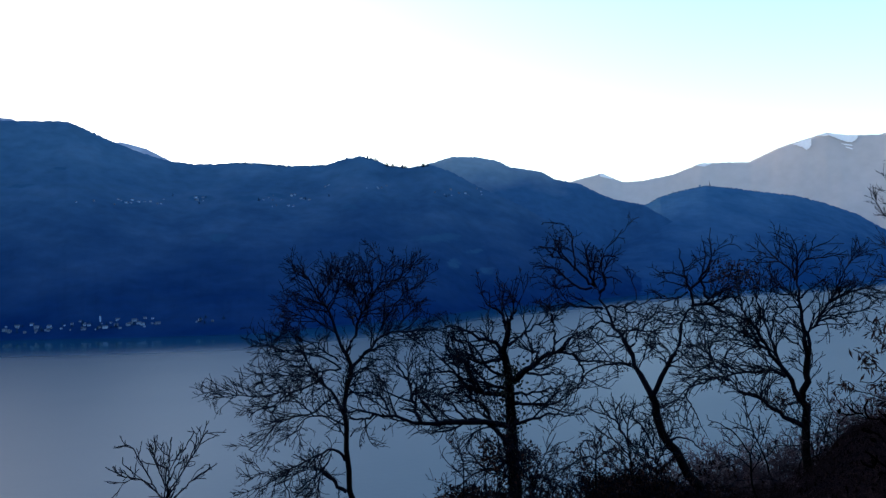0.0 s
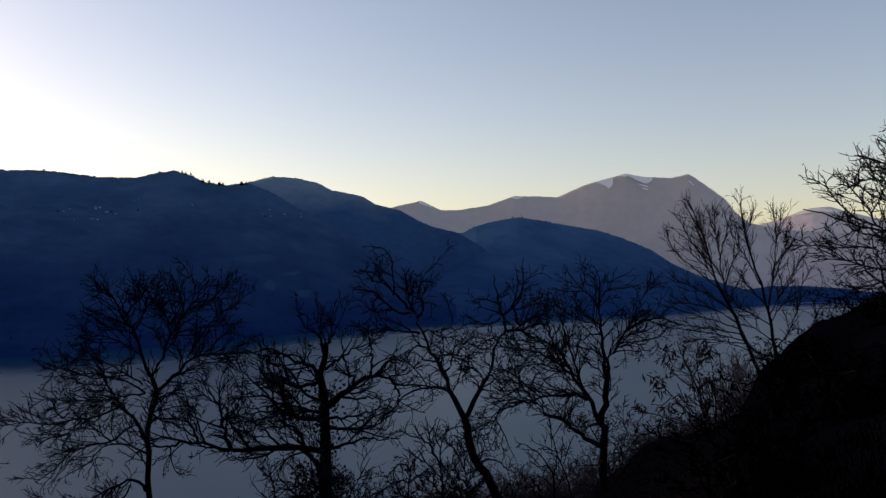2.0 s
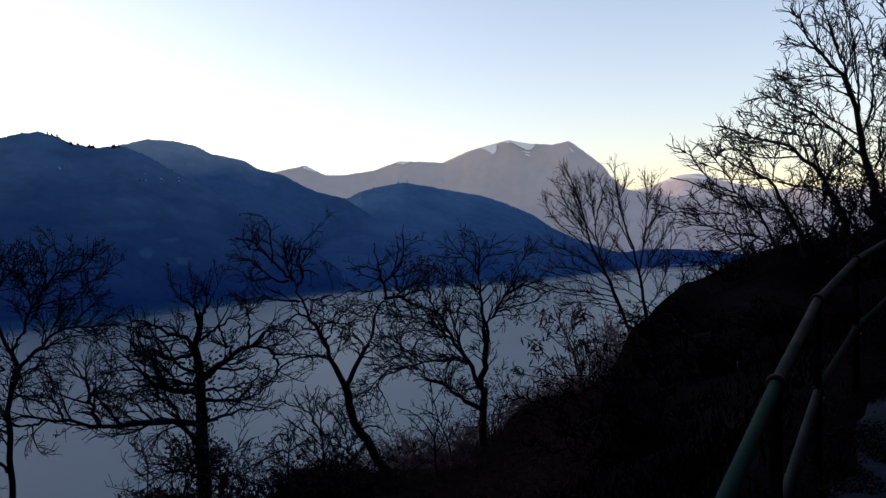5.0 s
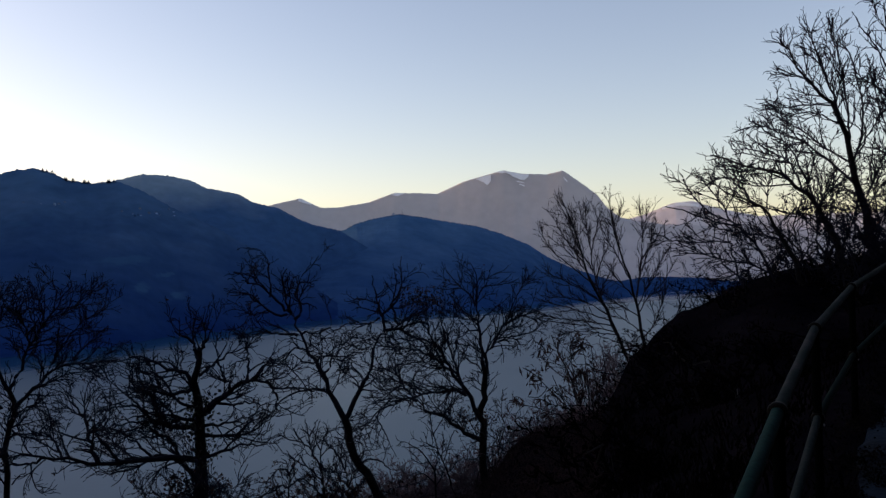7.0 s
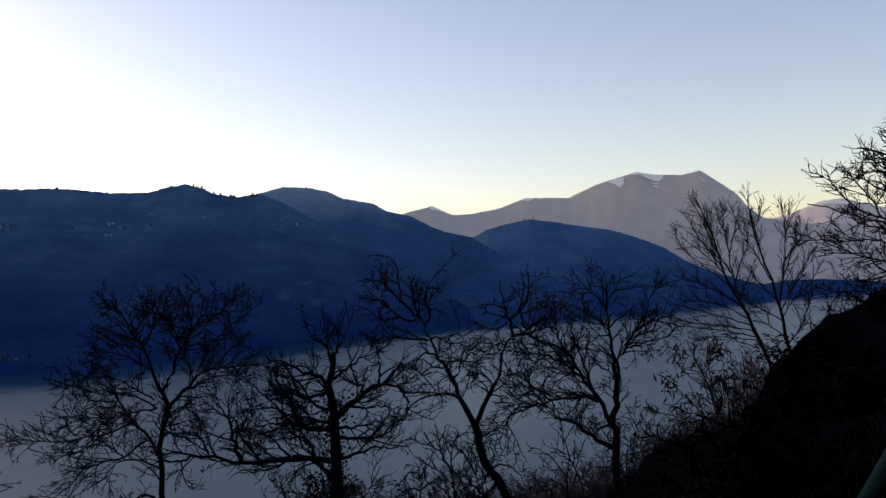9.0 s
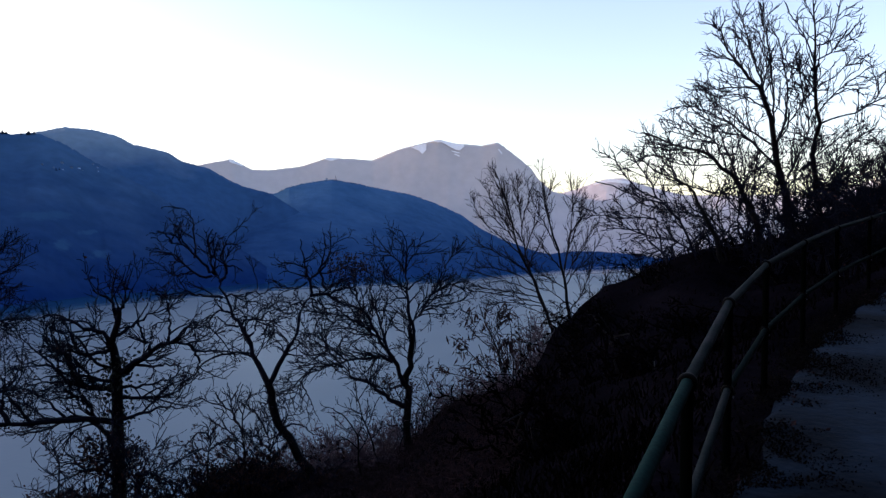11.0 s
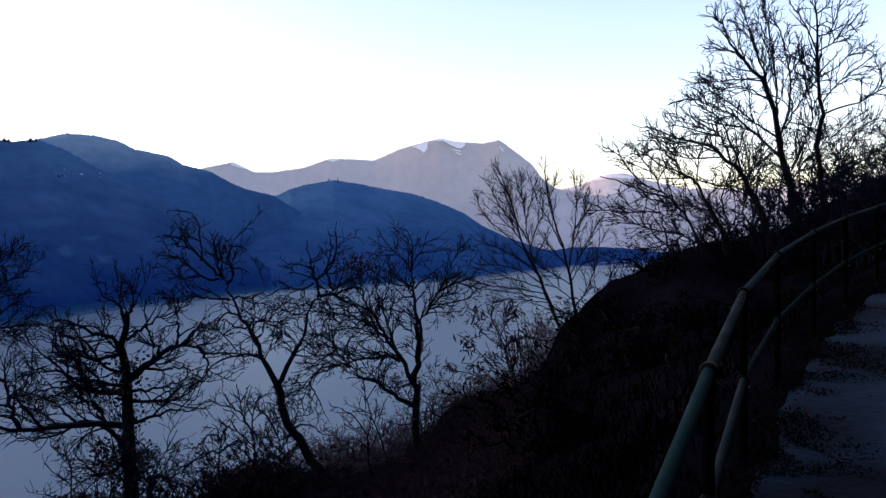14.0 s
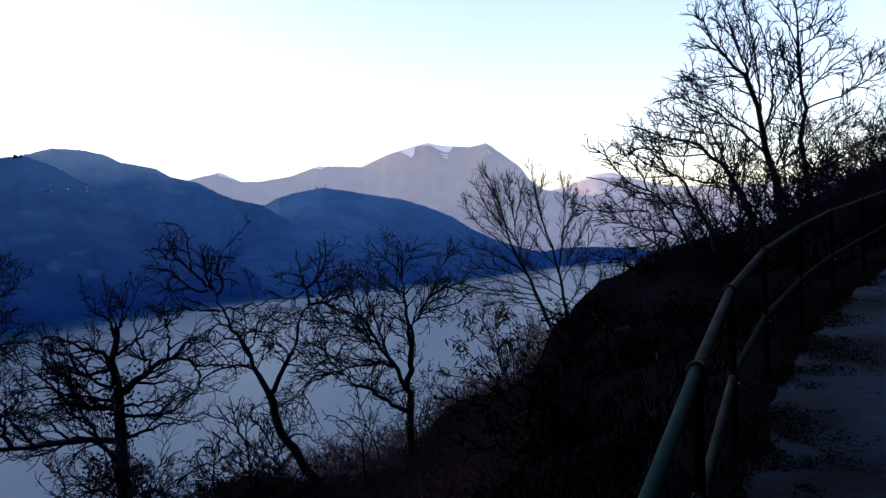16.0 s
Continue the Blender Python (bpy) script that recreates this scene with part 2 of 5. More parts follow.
def tubes(P, R, sides):
    """Tapered tubes: P holds B lines of n points, R their radii. Returns points and faces."""
    B, n = R.shape
    T = np.gradient(P, axis=1)
    T /= np.linalg.norm(T, axis=2, keepdims=True) + 1e-9
    ref = np.where(np.abs(T[..., 2:3]) > .9, np.array([1.0, 0, 0]), np.array([0, 0, 1.0]))
    U = np.cross(T, ref)
    U /= np.linalg.norm(U, axis=2, keepdims=True) + 1e-9
    V = np.cross(T, U)
    a = np.arange(sides) * 2 * np.pi / sides
    ring = P[:, :, None] + R[:, :, None, None] * (U[:, :, None] * np.cos(a)[:, None] + V[:, :, None] * np.sin(a)[:, None])
    b, j, k = np.meshgrid(np.arange(B), np.arange(n - 1), np.arange(sides), indexing="ij")
    base, k2 = (b * n + j) * sides, (k + 1) % sides
    f = np.stack([base + k, base + k2, base + sides + k2, base + sides + k], -1).reshape(-1, 4)
    return ring.reshape(-1, 3), f


def joined(pieces):
    vs, fs, at = [], [], 0
    for v, f in pieces:
        vs.append(v)
        fs.extend((np.asarray(f) + at).tolist())
        at += len(v)
    return np.concatenate(vs), fs


def polar(az, r):
    return r * np.sin(np.radians(az)), r * np.cos(np.radians(az))


# ---------------------------------------------------------------- the hillside and the path
LAKE = EYE - 110.0
# posts of the railing in plan, as the path bends to the right and climbs
POSTS = [(-3.1, -3.95), (-2.0, -2.65), (-1.08, -1.25), (-.25, .12), (.58, 1.5), (1.405, 2.871), (2.29, 4.30), (3.28, 5.68),
         (4.38, 6.99), (5.53, 8.24), (6.75, 9.43), (7.97, 10.62), (9.2, 11.8), (10.5, 12.9), (11.85, 13.95), (13.25, 14.95)]
EDGE = np.array([(-30., -22.), (-12., -11.5)] + POSTS + [(18., 18.), (26., 22.), (45., 30.), (90., 45.)])
CLIMB_X, CLIMB_Y = .0197, .1117      # the path's grade along x and y


def path_height(x, y):
    g = CLIMB_X * x + CLIMB_Y * y
    return np.where(g > 1.9, 1.9 + (g - 1.9) * .6, np.where(g < -1, -1 + (g + 1) * .5, g))


def edge_distance(x, y):
    """Signed distance from the railing's line: positive on the lake's side."""
    best, sign = np.full(np.shape(x), 1e9), np.ones(np.shape(x))
    fx, fy = np.zeros(np.shape(x)), np.zeros(np.shape(x))
    for (ax, ay), (bx, by) in zip(EDGE[:-1], EDGE[1:]):
        dx, dy = bx - ax, by - ay
        t = np.clip(((x - ax) * dx + (y - ay) * dy) / (dx * dx + dy * dy), 0, 1)
        px, py = ax + t * dx, ay + t * dy
        d = np.hypot(x - px, y - py)
        near = d < best
        best = np.where(near, d, best)
        sign = np.where(near, np.sign((x - px) * -dy + (y - py) * dx), sign)
        fx, fy = np.where(near, px, fx), np.where(near, py, fy)
    return best * sign, fx, fy


def smooth(a, b, x):
    t = np.clip((x - a) / (b - a), 0, 1)
    return t * t * (3 - 2 * t)


CREST_AZ = [-180, -120, -80, -40.18, -20.11, -11.2, -9.4, -7.5, -5.0, -3.0, 0.0, 2.76, 4.37, 6.0, 6.78, 7.6, 8.6, 10.72, 13.2, 14.4, 15.08, 15.85, 16.96, 18.97, 20.88, 23.5, 24.5, 25.9, 27.6, 29.66, 31.3, 32.9, 34.8, 42.29, 60.3, 180]
CREST_EL = [-30, -34, -34, -31.26, -28.33, -22.5, -17.3, -16.0, -15.7, -16.1, -16.4, -16.5, -15.7, -14.6, -13.9, -12.8, -11.8, -11.3, -10.7, -9.5, -8.3, -6.5, -5.47, -3.65, -2.78, -1.75, -1.2, -.75, -.5, -.2, .45, 1.3, 2.8, 5.6, 6.4, 6.4]


def ground(x, y):
    """Height of the hillside: path, verge, the slope below the railing with its spur ahead, and above the path an
    unseen steep rise added to block sky light.
    """
    x, y = np.asarray(x, float), np.asarray(y, float)
    d, fx, fy = edge_distance(x, y)
    r, az = np.hypot(x, y) + 1e-6, np.degrees(np.arctan2(x, y))
    flat = path_height(fx, fy)
    slope = flat - .62 * np.maximum(d - .35, 0)
    el = np.interp(az, CREST_AZ, CREST_EL)
    crest = np.interp(az, [-30, 0, 12, 20, 30], [30, 32, 34, 42, 40])
    spur = EYE + np.minimum(r, crest) * np.tan(np.radians(el)) - .75 * np.maximum(r - crest, 0)
    out = slope + (spur - slope) * smooth(5, 24, r) * smooth(.5, 5, d)
    # never in view: a tall cut above the path, added to shade it
    up = np.maximum(-d - 2.35, 0)
    unseen_bank = flat + np.minimum(up * 12, 9 + 8 * smooth(9, 4, y) + up * .8)
    z = np.where(d > 0, out, unseen_bank)
    return np.where(r > 60, np.where(d > 0, np.minimum(z, EYE - 20 - .62 * (r - 60)), z), z)


def rough_ground(x, y):
    z = ground(x, y)
    d, _, _ = edge_distance(x, y)
    w = smooth(.25, 1.6, d) + smooth(2.4, 3.4, -d) * .8
    out = np.empty(z.shape)
    for i, (a, b) in enumerate(zip(np.ravel(x), np.ravel(y))):
        out.flat[i] = noise.noise((a * .45, b * .45, 1)) * .38 + noise.noise((a * 1.3, b * 1.3, 5)) * .20
    return z + out * w


rings = np.concatenate([np.linspace(.25, 14, 90), np.geomspace(14.3, 60, 70), np.geomspace(63, 260, 22)])
rays = np.concatenate([np.arange(-180, -50, 3.0), np.arange(-50, 60, .5), np.arange(60, 180.1, 3.0)])
A_, R_ = np.meshgrid(rays, rings)
X_, Y_ = polar(A_, R_)
Z_ = rough_ground(X_, Y_)
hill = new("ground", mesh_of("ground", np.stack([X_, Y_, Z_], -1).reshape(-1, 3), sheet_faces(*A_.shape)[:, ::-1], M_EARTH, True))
tagged(hill, "dark steep hillside of leaf litter and dry grass", "hillside", kind="structure")

# the path: a worn strip that follows the railing
s_in = np.linspace(.02, 2.2, 26)
line = []
for (ax, ay), (bx, by) in zip(EDGE[1:-2], EDGE[2:-1]):
    for t in np.arange(0, 1, .04):
        line.append((ax + (bx - ax) * t, ay + (by - ay) * t))
line = np.array(line)
for _ in range(30):
    line[1:-1] = (line[:-2] + 2 * line[1:-1] + line[2:]) / 4
tang = np.gradient(line, axis=0)
tang /= np.linalg.norm(tang, axis=1, keepdims=True)
nrm = np.stack([tang[:, 1], -tang[:, 0]], -1)
pv = []
for i, (p, q) in enumerate(zip(line, nrm)):
    for j, s in enumerate(s_in):
        wob = (.2 * noise.noise((p[0] * .9, p[1] * .9, 3)) + .1 * noise.noise((p[0] * 2.3, p[1] * 2.3, 6)) + .06 * noise.noise((p[0] * 5, p[1] * 5, 9))) * max(0, 1 - j / 7) * .6
        a, b = p + q * (s + wob + .05)
        h = float(path_height(np.array(p[0]), np.array(p[1])))
        h += .03 + .012 * noise.noise((a * 1.3, b * 1.3, 8)) - (.05 if j in (0, len(s_in) - 1) else 0)
        pv.append((a, b, h))
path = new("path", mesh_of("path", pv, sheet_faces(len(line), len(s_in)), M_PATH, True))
tagged(path, "worn grey concrete footpath climbing along the slope", "path", kind="structure")

# the lake
ring = [polar(a, 4990) for a in np.arange(0, 360, 3)]
lake = new("water", mesh_of("water", [(0, 0, LAKE)] + [(a, b, LAKE) for a, b in ring], [(0, i + 1, (i + 1) % 120 + 1) for i in range(120)][::1], M_WATER))
tagged(lake, "calm grey-blue lake water below the hills", "lake", kind="structure")


# ---------------------------------------------------------------- mountains
SHORE_AZ = [-115, -60.41, -46.37, -39.34, -31.28, -19.19, -15.45, -9.6, -5.77, -1.04, 8.5, 12.63, 17.16, 21.19, 30.25, 60.3, 115]
SHORE_EL = [-4.6, -4.41, -4.54, -4.89, -5.12, -4.5, -4.01, -3.66, -3.33, -3.04, -2.59, -2.22, -1.93, -1.7, -1.6, -1.45, -1.45]


def shore(az):
    el = np.interp(az, SHORE_AZ, SHORE_EL)
    return (EYE - LAKE) / np.tan(np.radians(-el)), el


class Range:
    """A mountain range seen from the path: crest elevations by azimuth, at a crest distance, falling to a foot line."""

    def __init__(self, az, el, far, foot, rough, seed, fuzz):
        self.az, self.el, self.far, self.foot, self.rough, self.seed, self.fuzz = az, el, far, foot, rough, seed, fuzz

    def at(self, az, u):
        """The place at an azimuth, u from the foot (0) to the crest (1)."""
        top = np.interp(az, self.az, self.el)
        r0, e0 = self.foot(az)
        r1 = max(self.far(az), r0 + 60)
        e = e0 + (top - e0) * u
        r = r0 + (r1 - r0) * (.85 * u + .15 * u * u)
        s, w = self.seed, self.rough * (1 - u) ** .7 * min(u * 6, 1)
        tops = self.fuzz * (.2 + .8 * max(0, min((u - .97) / .02, 1)))
        gully = noise.fractal((az * .55 + s, u * 1.1, s), .8, 2.2, 4)
        bumpy = noise.fractal((az * 2.1, u * 9, s + 4), .9, 2.1, 3)
        r += w * (gully * 2.2 + bumpy * .5)
        h = EYE + r * math.tan(radians(e)) + tops * (noise.noise((az * 9, u * 40, s)) + noise.noise((az * 31, u * 60, s + 2))) * min(u * 8, 1)
        x, y = polar(az, r)
        return x, y, h

    def find(self, az, el):
        """The place on the range at an azimuth and an elevation."""
        lo, hi = 0.0, 1.0
        for _ in range(20):
            m = (lo + hi) / 2
            x, y, h = self.at(az, m)
            if math.degrees(math.atan2(h - EYE, math.hypot(x, y))) < el:
                lo = m
            else:
                hi = m
        return Vector(self.at(az, lo))

    def build(self, name, mat, lo, hi, step, rows, label):
        azs, us = np.arange(lo, hi + step / 2, step), np.linspace(0, 1, rows)
        v = [self.at(a, u) for u in us for a in azs]
        base = [v[(rows - 1) * len(azs) + i] for i in range(len(azs))]
        v += [(x * 1.02, y * 1.02, h - 25) for x, y, h in base]
        v += [(x * 1.03, y * 1.03, LAKE - 5) for x, y, h in base]
        me = mesh_of(name, v, sheet_faces(rows + 2, len(azs)), mat, True)
        return tagged(new(name, me), label, "mountain", kind="structure")


def far_of(az_list, r_list):
    return lambda az: float(np.interp(az, az_list, r_list))


def at_shore(az):
    r, e = shore(az)
    return float(r), float(e) - .02


MASSIF = Range([-115, -80, -60.36, -46.32, -42.3, -41.09, -39.69, -37.98, -36.27, -34.46, -31.24, -28.21, -25.8, -24.58, -23.48, -22.27, -21.56, -19.95, -18.54, -17.13, -15.22, -12.5, -9.48, -5.06, -3.05],
               [9.03, 9.43, 9.78, 8.95, 9.05, 8.54, 7.88, 7.18, 6.66, 6.43, 6.55, 6.31, 6.34, 6.72, 6.9, 6.59, 6.21, 6.03, 6.2, 5.66, 4.54, 3.23, 1.4, -1.59, -3.11],
               far_of([-60, -40, -20, -8, -3], [2500, 2400, 2250, 2150, 2120]), at_shore, 10, 3.1, 3.2)
HUMP = Range([-24.19, -21.16, -18.54, -17.02, -15.41, -14, -12.99, -10.88, -9.97, -8.21, -7.06, -5.95, -4.04, -1.93, 1.99, 6.01],
             [4.58, 5.88, 6.29, 6.71, 6.63, 6.34, 5.84, 5.45, 4.9, 4.47, 3.81, 3.33, 2.87, 1.52, -0.61, -2.53],
             far_of([-20, 0, 6], [2900, 2750, 2700]), lambda az: (max(at_shore(az)[0], 2000.0) + 20 + 450 * float(smooth(-10, -5, az)), at_shore(az)[1]), 12, 7.7, 2.2)
HILL = Range([-10.05, -6.03, -4.01, -2.91, -1.8, 0.01, 1.73, 3.14, 5.36, 6.97, 9.09, 10.2, 11.82, 14.14, 17.26, 19.48, 22.2],
             [-1.18, 1.95, 2.83, 3.37, 3.67, 3.98, 3.71, 3.44, 3.04, 2.54, 1.63, 0.83, 0.03, -0.77, -1.45, -1.7, -2.32],
             far_of([-8, 0, 10, 20], [3000, 3150, 3350, 3900]), at_shore, 5, 12.9, 4.2)
STRIP = Range([11.1, 13.82, 16.54, 18.56, 20.47, 22.39, 26.22, 30.24, 60.32, 115], [-1.45, -1.24, -0.77, -0.75, -0.87, -1.12, -0.91, -0.7, -0.51, -0.5],
              far_of([11, 115], [4180, 4300]), lambda az: (at_shore(az)[0] + 30, at_shore(az)[1]), 12, 21.3, 2.0)
PEAK = Range([-14.09, -10.16, -8.55, -6.74, -5.42, -4.21, -2.1, -0.29, 1.43, 2.74, 4.65, 7.37, 8.67, 10.38, 11.53, 12.78, 13.84, 14.46, 15.42, 16.93, 18.13, 22.15, 27.17, 33.18, 40.17, 60, 115],
             [3.45, 4.35, 4.75, 5.15, 4.49, 4.49, 4.8, 5.46, 5.41, 5.34, 6.17, 6.86, 6.59, 6.48, 6.71, 5.78, 4.94, 4.05, 3.32, 3, 2.8, 2.51, 2.12, 1.73, 1.55, 1.5, 1.5],
             far_of([-14, 115], [4550, 4600]), lambda az: (4250.0, -1.4), 8, 31.1, 2.5)
RIDGE = Range([13.11, 15.53, 16.94, 18.85, 20.06, 21.57, 24.19, 27.81, 29.22, 33.05, 36.26, 37.67, 39.27, 45.3, 60.3, 115], [2.39, 3.15, 3.5, 4.21, 4.28, 3.76, 3.1, 3.1, 3.1, 3.1, 4.3, 4.3, 4.3, 4.17, 4.3, 4.3],
              far_of([13, 115], [4830, 4850]), lambda az: (4650.0, -1.2), 25, 41.9, 2.5)
SNOWS = Range([-60.36, -50.34, -46.12, -45.31, -44.71, -42.3, -40.29, -39.19, -37.68, -36.27, -34.76], [9.43, 9.2, 9.14, 9.06, 8.6, 7.8, 7.5, 7.85, 7.47, 6.75, 5.9],
              far_of([-60, 0], [3600, 3600]), lambda az: (3300.0, 2.0), 20, 51.4, 2.0)

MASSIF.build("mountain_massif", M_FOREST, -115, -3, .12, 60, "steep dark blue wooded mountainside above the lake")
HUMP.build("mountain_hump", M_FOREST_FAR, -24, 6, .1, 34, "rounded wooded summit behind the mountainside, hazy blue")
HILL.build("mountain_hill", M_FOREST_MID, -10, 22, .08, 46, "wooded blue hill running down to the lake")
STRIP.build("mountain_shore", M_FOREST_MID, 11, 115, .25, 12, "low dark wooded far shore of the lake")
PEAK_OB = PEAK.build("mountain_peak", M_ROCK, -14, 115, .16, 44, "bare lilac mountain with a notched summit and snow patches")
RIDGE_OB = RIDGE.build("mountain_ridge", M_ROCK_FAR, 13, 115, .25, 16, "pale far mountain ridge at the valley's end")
SNOWS.build("mountain_snows", M_SHADED_SNOW, -60, -34.5, .2, 10, "far snowy ridge behind the wooded mountain")


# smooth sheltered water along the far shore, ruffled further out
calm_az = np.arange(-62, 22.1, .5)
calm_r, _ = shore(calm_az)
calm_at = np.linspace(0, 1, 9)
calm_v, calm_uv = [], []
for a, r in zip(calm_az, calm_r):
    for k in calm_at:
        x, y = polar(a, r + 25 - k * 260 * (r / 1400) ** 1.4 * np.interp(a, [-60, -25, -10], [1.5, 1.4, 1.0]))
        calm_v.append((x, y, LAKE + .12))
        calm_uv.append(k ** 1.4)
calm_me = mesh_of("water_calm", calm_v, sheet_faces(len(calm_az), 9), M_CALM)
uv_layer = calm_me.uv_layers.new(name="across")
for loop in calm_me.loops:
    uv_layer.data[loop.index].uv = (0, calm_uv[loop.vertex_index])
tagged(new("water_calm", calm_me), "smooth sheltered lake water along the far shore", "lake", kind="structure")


# snow patches on the bare mountains
def draped(name, range_ob, az0, az1, lo, hi, label, seed, cells=44):
    """A ragged field of snow lying on a mountain between two azimuths; lo and hi give its elevations along it."""
    tree = BVHTree.FromPolygons([v.co for v in range_ob.data.vertices], [p.vertices for p in range_ob.data.polygons])
    v = []
    for t in np.linspace(0, 1, cells):
        rag = noise.noise((t * 5, seed, 0)) + .6 * noise.noise((t * 17, seed, 3))
        e0, e1 = np.interp(t, np.linspace(0, 1, len(lo)), lo), np.interp(t, np.linspace(0, 1, len(hi)), hi)
        e0, e1 = e0 + .13 * rag * (e1 - e0), e1 + .07 * rag * (e1 - e0)
        x, y = polar(az0 + (az1 - az0) * t, 1.0)
        for e in np.linspace(e0, e1, 12):
            way = Vector((x, y, math.tan(radians(e)))).normalized()
            hit = tree.ray_cast(Vector((0, 0, EYE)), way)[0]
            while hit is None:
                way = (way - Vector((0, 0, .0004))).normalized()
                hit = tree.ray_cast(Vector((0, 0, EYE)), way)[0]
            v.append(hit - way * 7)
    me = mesh_of(name, v, sheet_faces(cells, 12)[:, ::-1], M_SNOW, True)
    return tagged(new(name, me), label, "snow")


draped("snow_patch", PEAK_OB, 5.45, 6.52, [6.28, 6.20, 6.06, 5.86, 6.15], [6.30, 6.38, 6.48, 6.54, 6.58], "white snow field on the bare mountain's shoulder", 1)
draped("snow_patch", PEAK_OB, 6.8, 7.55, [6.70, 6.70, 6.66, 6.68], [6.72, 6.79, 6.84, 6.80], "white snow cap along the bare summit", 2)
draped("snow_patch", PEAK_OB, 7.5, 9.15, [6.72, 6.55, 6.36, 6.20, 6.14, 6.40], [6.80, 6.77, 6.72, 6.66, 6.60, 6.54], "broad snow gully slanting down below the summit", 6)
draped("snow_patch", PEAK_OB, 8.25, 8.85, [6.08, 5.98, 5.92], [6.12, 6.06, 5.98], "narrow snow streak under the gully", 7)
draped("snow_patch", PEAK_OB, 8.48, 8.85, [5.84, 5.70], [5.91, 5.78], "small snow patch under the gully", 9)
draped("snow_patch", PEAK_OB, 11.55, 11.8, [6.2, 5.9], [6.28, 6.0], "thin snow streak below the summit horn", 8)
draped("snow_patch", PEAK_OB, -.65, .6, [5.36, 5.22, 5.46], [5.41, 5.5, 5.53], "thin snow along the lower crest", 3)
draped("snow_patch", PEAK_OB, -6.9, -6.0, [4.95, 4.8, 4.7], [5.15, 5.05, 4.85], "thin snow on the small peak", 4)
draped("snow_patch", RIDGE_OB, 18.1, 20.5, [3.78, 4.02, 3.86], [3.9, 4.26, 4.02], "snow on the far ridge", 5)
clearings(M_FOREST, [(MASSIF.find(az, el), az, wide, tall) for az, el, wide, tall in (
    (-18.7, 1.05, 46, 7), (-17.5, 1.14, 26, 8), (-17.05, -.74, 15, 8), (-15.6, .07, 12, 5), (-15.0, -1.3, 17, 6), (-33.2, 1.53, 16, 8), (-34.35, 4.2, 26, 7),
    (-31.4, 4.12, 36, 7), (-45.1, 4.95, 26, 5), (-42.8, 6.1, 14, 4), (-29.3, 4.3, 24, 5), (-24.2, 3.4, 16, 5), (-38.6, 3.9, 22, 4))], (.019, .065, .140))


# ---------------------------------------------------------------- villages
def house_meshes(w, d, h, roof):
    wall = mesh_of("wall", [(-w, -d, -6), (w, -d, -6), (w, d, -6), (-w, d, -6), (-w, -d, h), (w, -d, h), (w, d, h), (-w, d, h), (-w, 0, h + roof), (w, 0, h + roof)],
                   [(0, 1, 5, 4), (2, 3, 7, 6), (1, 2, 6, 9, 5), (3, 0, 4, 8, 7)], M_WALL)
    o = .7
    top = mesh_of("roof", [(-w - o, -d - o, h - .4), (w + o, -d - o, h - .4), (w + o, 0, h + roof + .3), (-w - o, 0, h + roof + .3), (w + o, d + o, h - .4), (-w - o, d + o, h - .4),
                           (-w - o, -d - o, h - .8), (w + o, -d - o, h - .8), (w + o, d + o, h - .8), (-w - o, d + o, h - .8)],
                  [(0, 1, 2, 3), (3, 2, 4, 5), (6, 7, 1, 0), (8, 9, 5, 4), (9, 8, 7, 6)], M_ROOF)
    win = mesh_of("window", [(-.6, 0, -.8), (.6, 0, -.8), (.6, 0, .8), (-.6, 0, .8), (-.6, .2, -.8), (.6, .2, -.8), (.6, .2, .8), (-.6, .2, .8)],
                  [(0, 1, 2, 3), (0, 4, 5, 1), (2, 6, 7, 3), (1, 5, 6, 2), (3, 7, 4, 0)], M_PANE)
    return wall, top, win


M_PANE = material("dark_pane", [(.02, .025, .03), (.03, .035, .04)], 1, .15, specular=.5)
SHAPES = [house_meshes(*k) + (k,) for k in ((5, 4, 6, 2.4), (7, 5, 7, 2.8), (4, 3.6, 5, 2), (9, 5, 8, 3))]
rnd = random.Random(11)


def house(place, shape, turn, scale, label, group):
    wall, top, win, (w, d, h, roof) = SHAPES[shape]
    ob = empty("house", place, turn, label, "house", group)
    ob.scale = (scale, scale, scale)
    wo = part("wall", wall, ob)
    part("roof", top, ob)
    for x in np.linspace(-w + 1.6, w - 1.6, 3):
        for z in (h * .3, h * .75):
            o = part("window", win, wo)
            o.location = (x, -d - .12, z)
    return ob


for az0, az1, el, spread, count, group, label in (
        (-46.2, -42.2, -3.95, .26, 22, "lakeside village", "pale plastered house in the lakeside village"), (-42, -37.0, -3.95, .3, 30, "lakeside village", "pale plastered house in the lakeside village"),
        (-35, -32.6, -4.0, .12, 3, "lakeside village", "pale plastered house by the lake"),
        (-42, -36.5, 3.95, .16, 15, "hill village", "pale house in a village on the wooded slope"), (-34.6, -33.4, 4.1, .1, 6, "hill village", "pale house in a village on the wooded slope"),
        (-30.2, -26.6, 4.15, .22, 14, "hill village", "pale house scattered on the upper slope"), (-26, -21, 4.75, .2, 8, "hill village", "small pale house high on the slope"),
        (-18.6, -15.0, 4.2, .22, 11, "hill village", "pale house on the slope below the crest"), (-31, -27, 3.6, .15, 4, "hill village", "pale house scattered on the upper slope")):
    for _ in range(count):
        a = rnd.uniform(az0, az1)
        p = MASSIF.find(a, el + rnd.uniform(-spread, spread))
        house(p, rnd.randrange(4), -a + rnd.uniform(-35, 35), rnd.uniform(.22, .42), label, group)


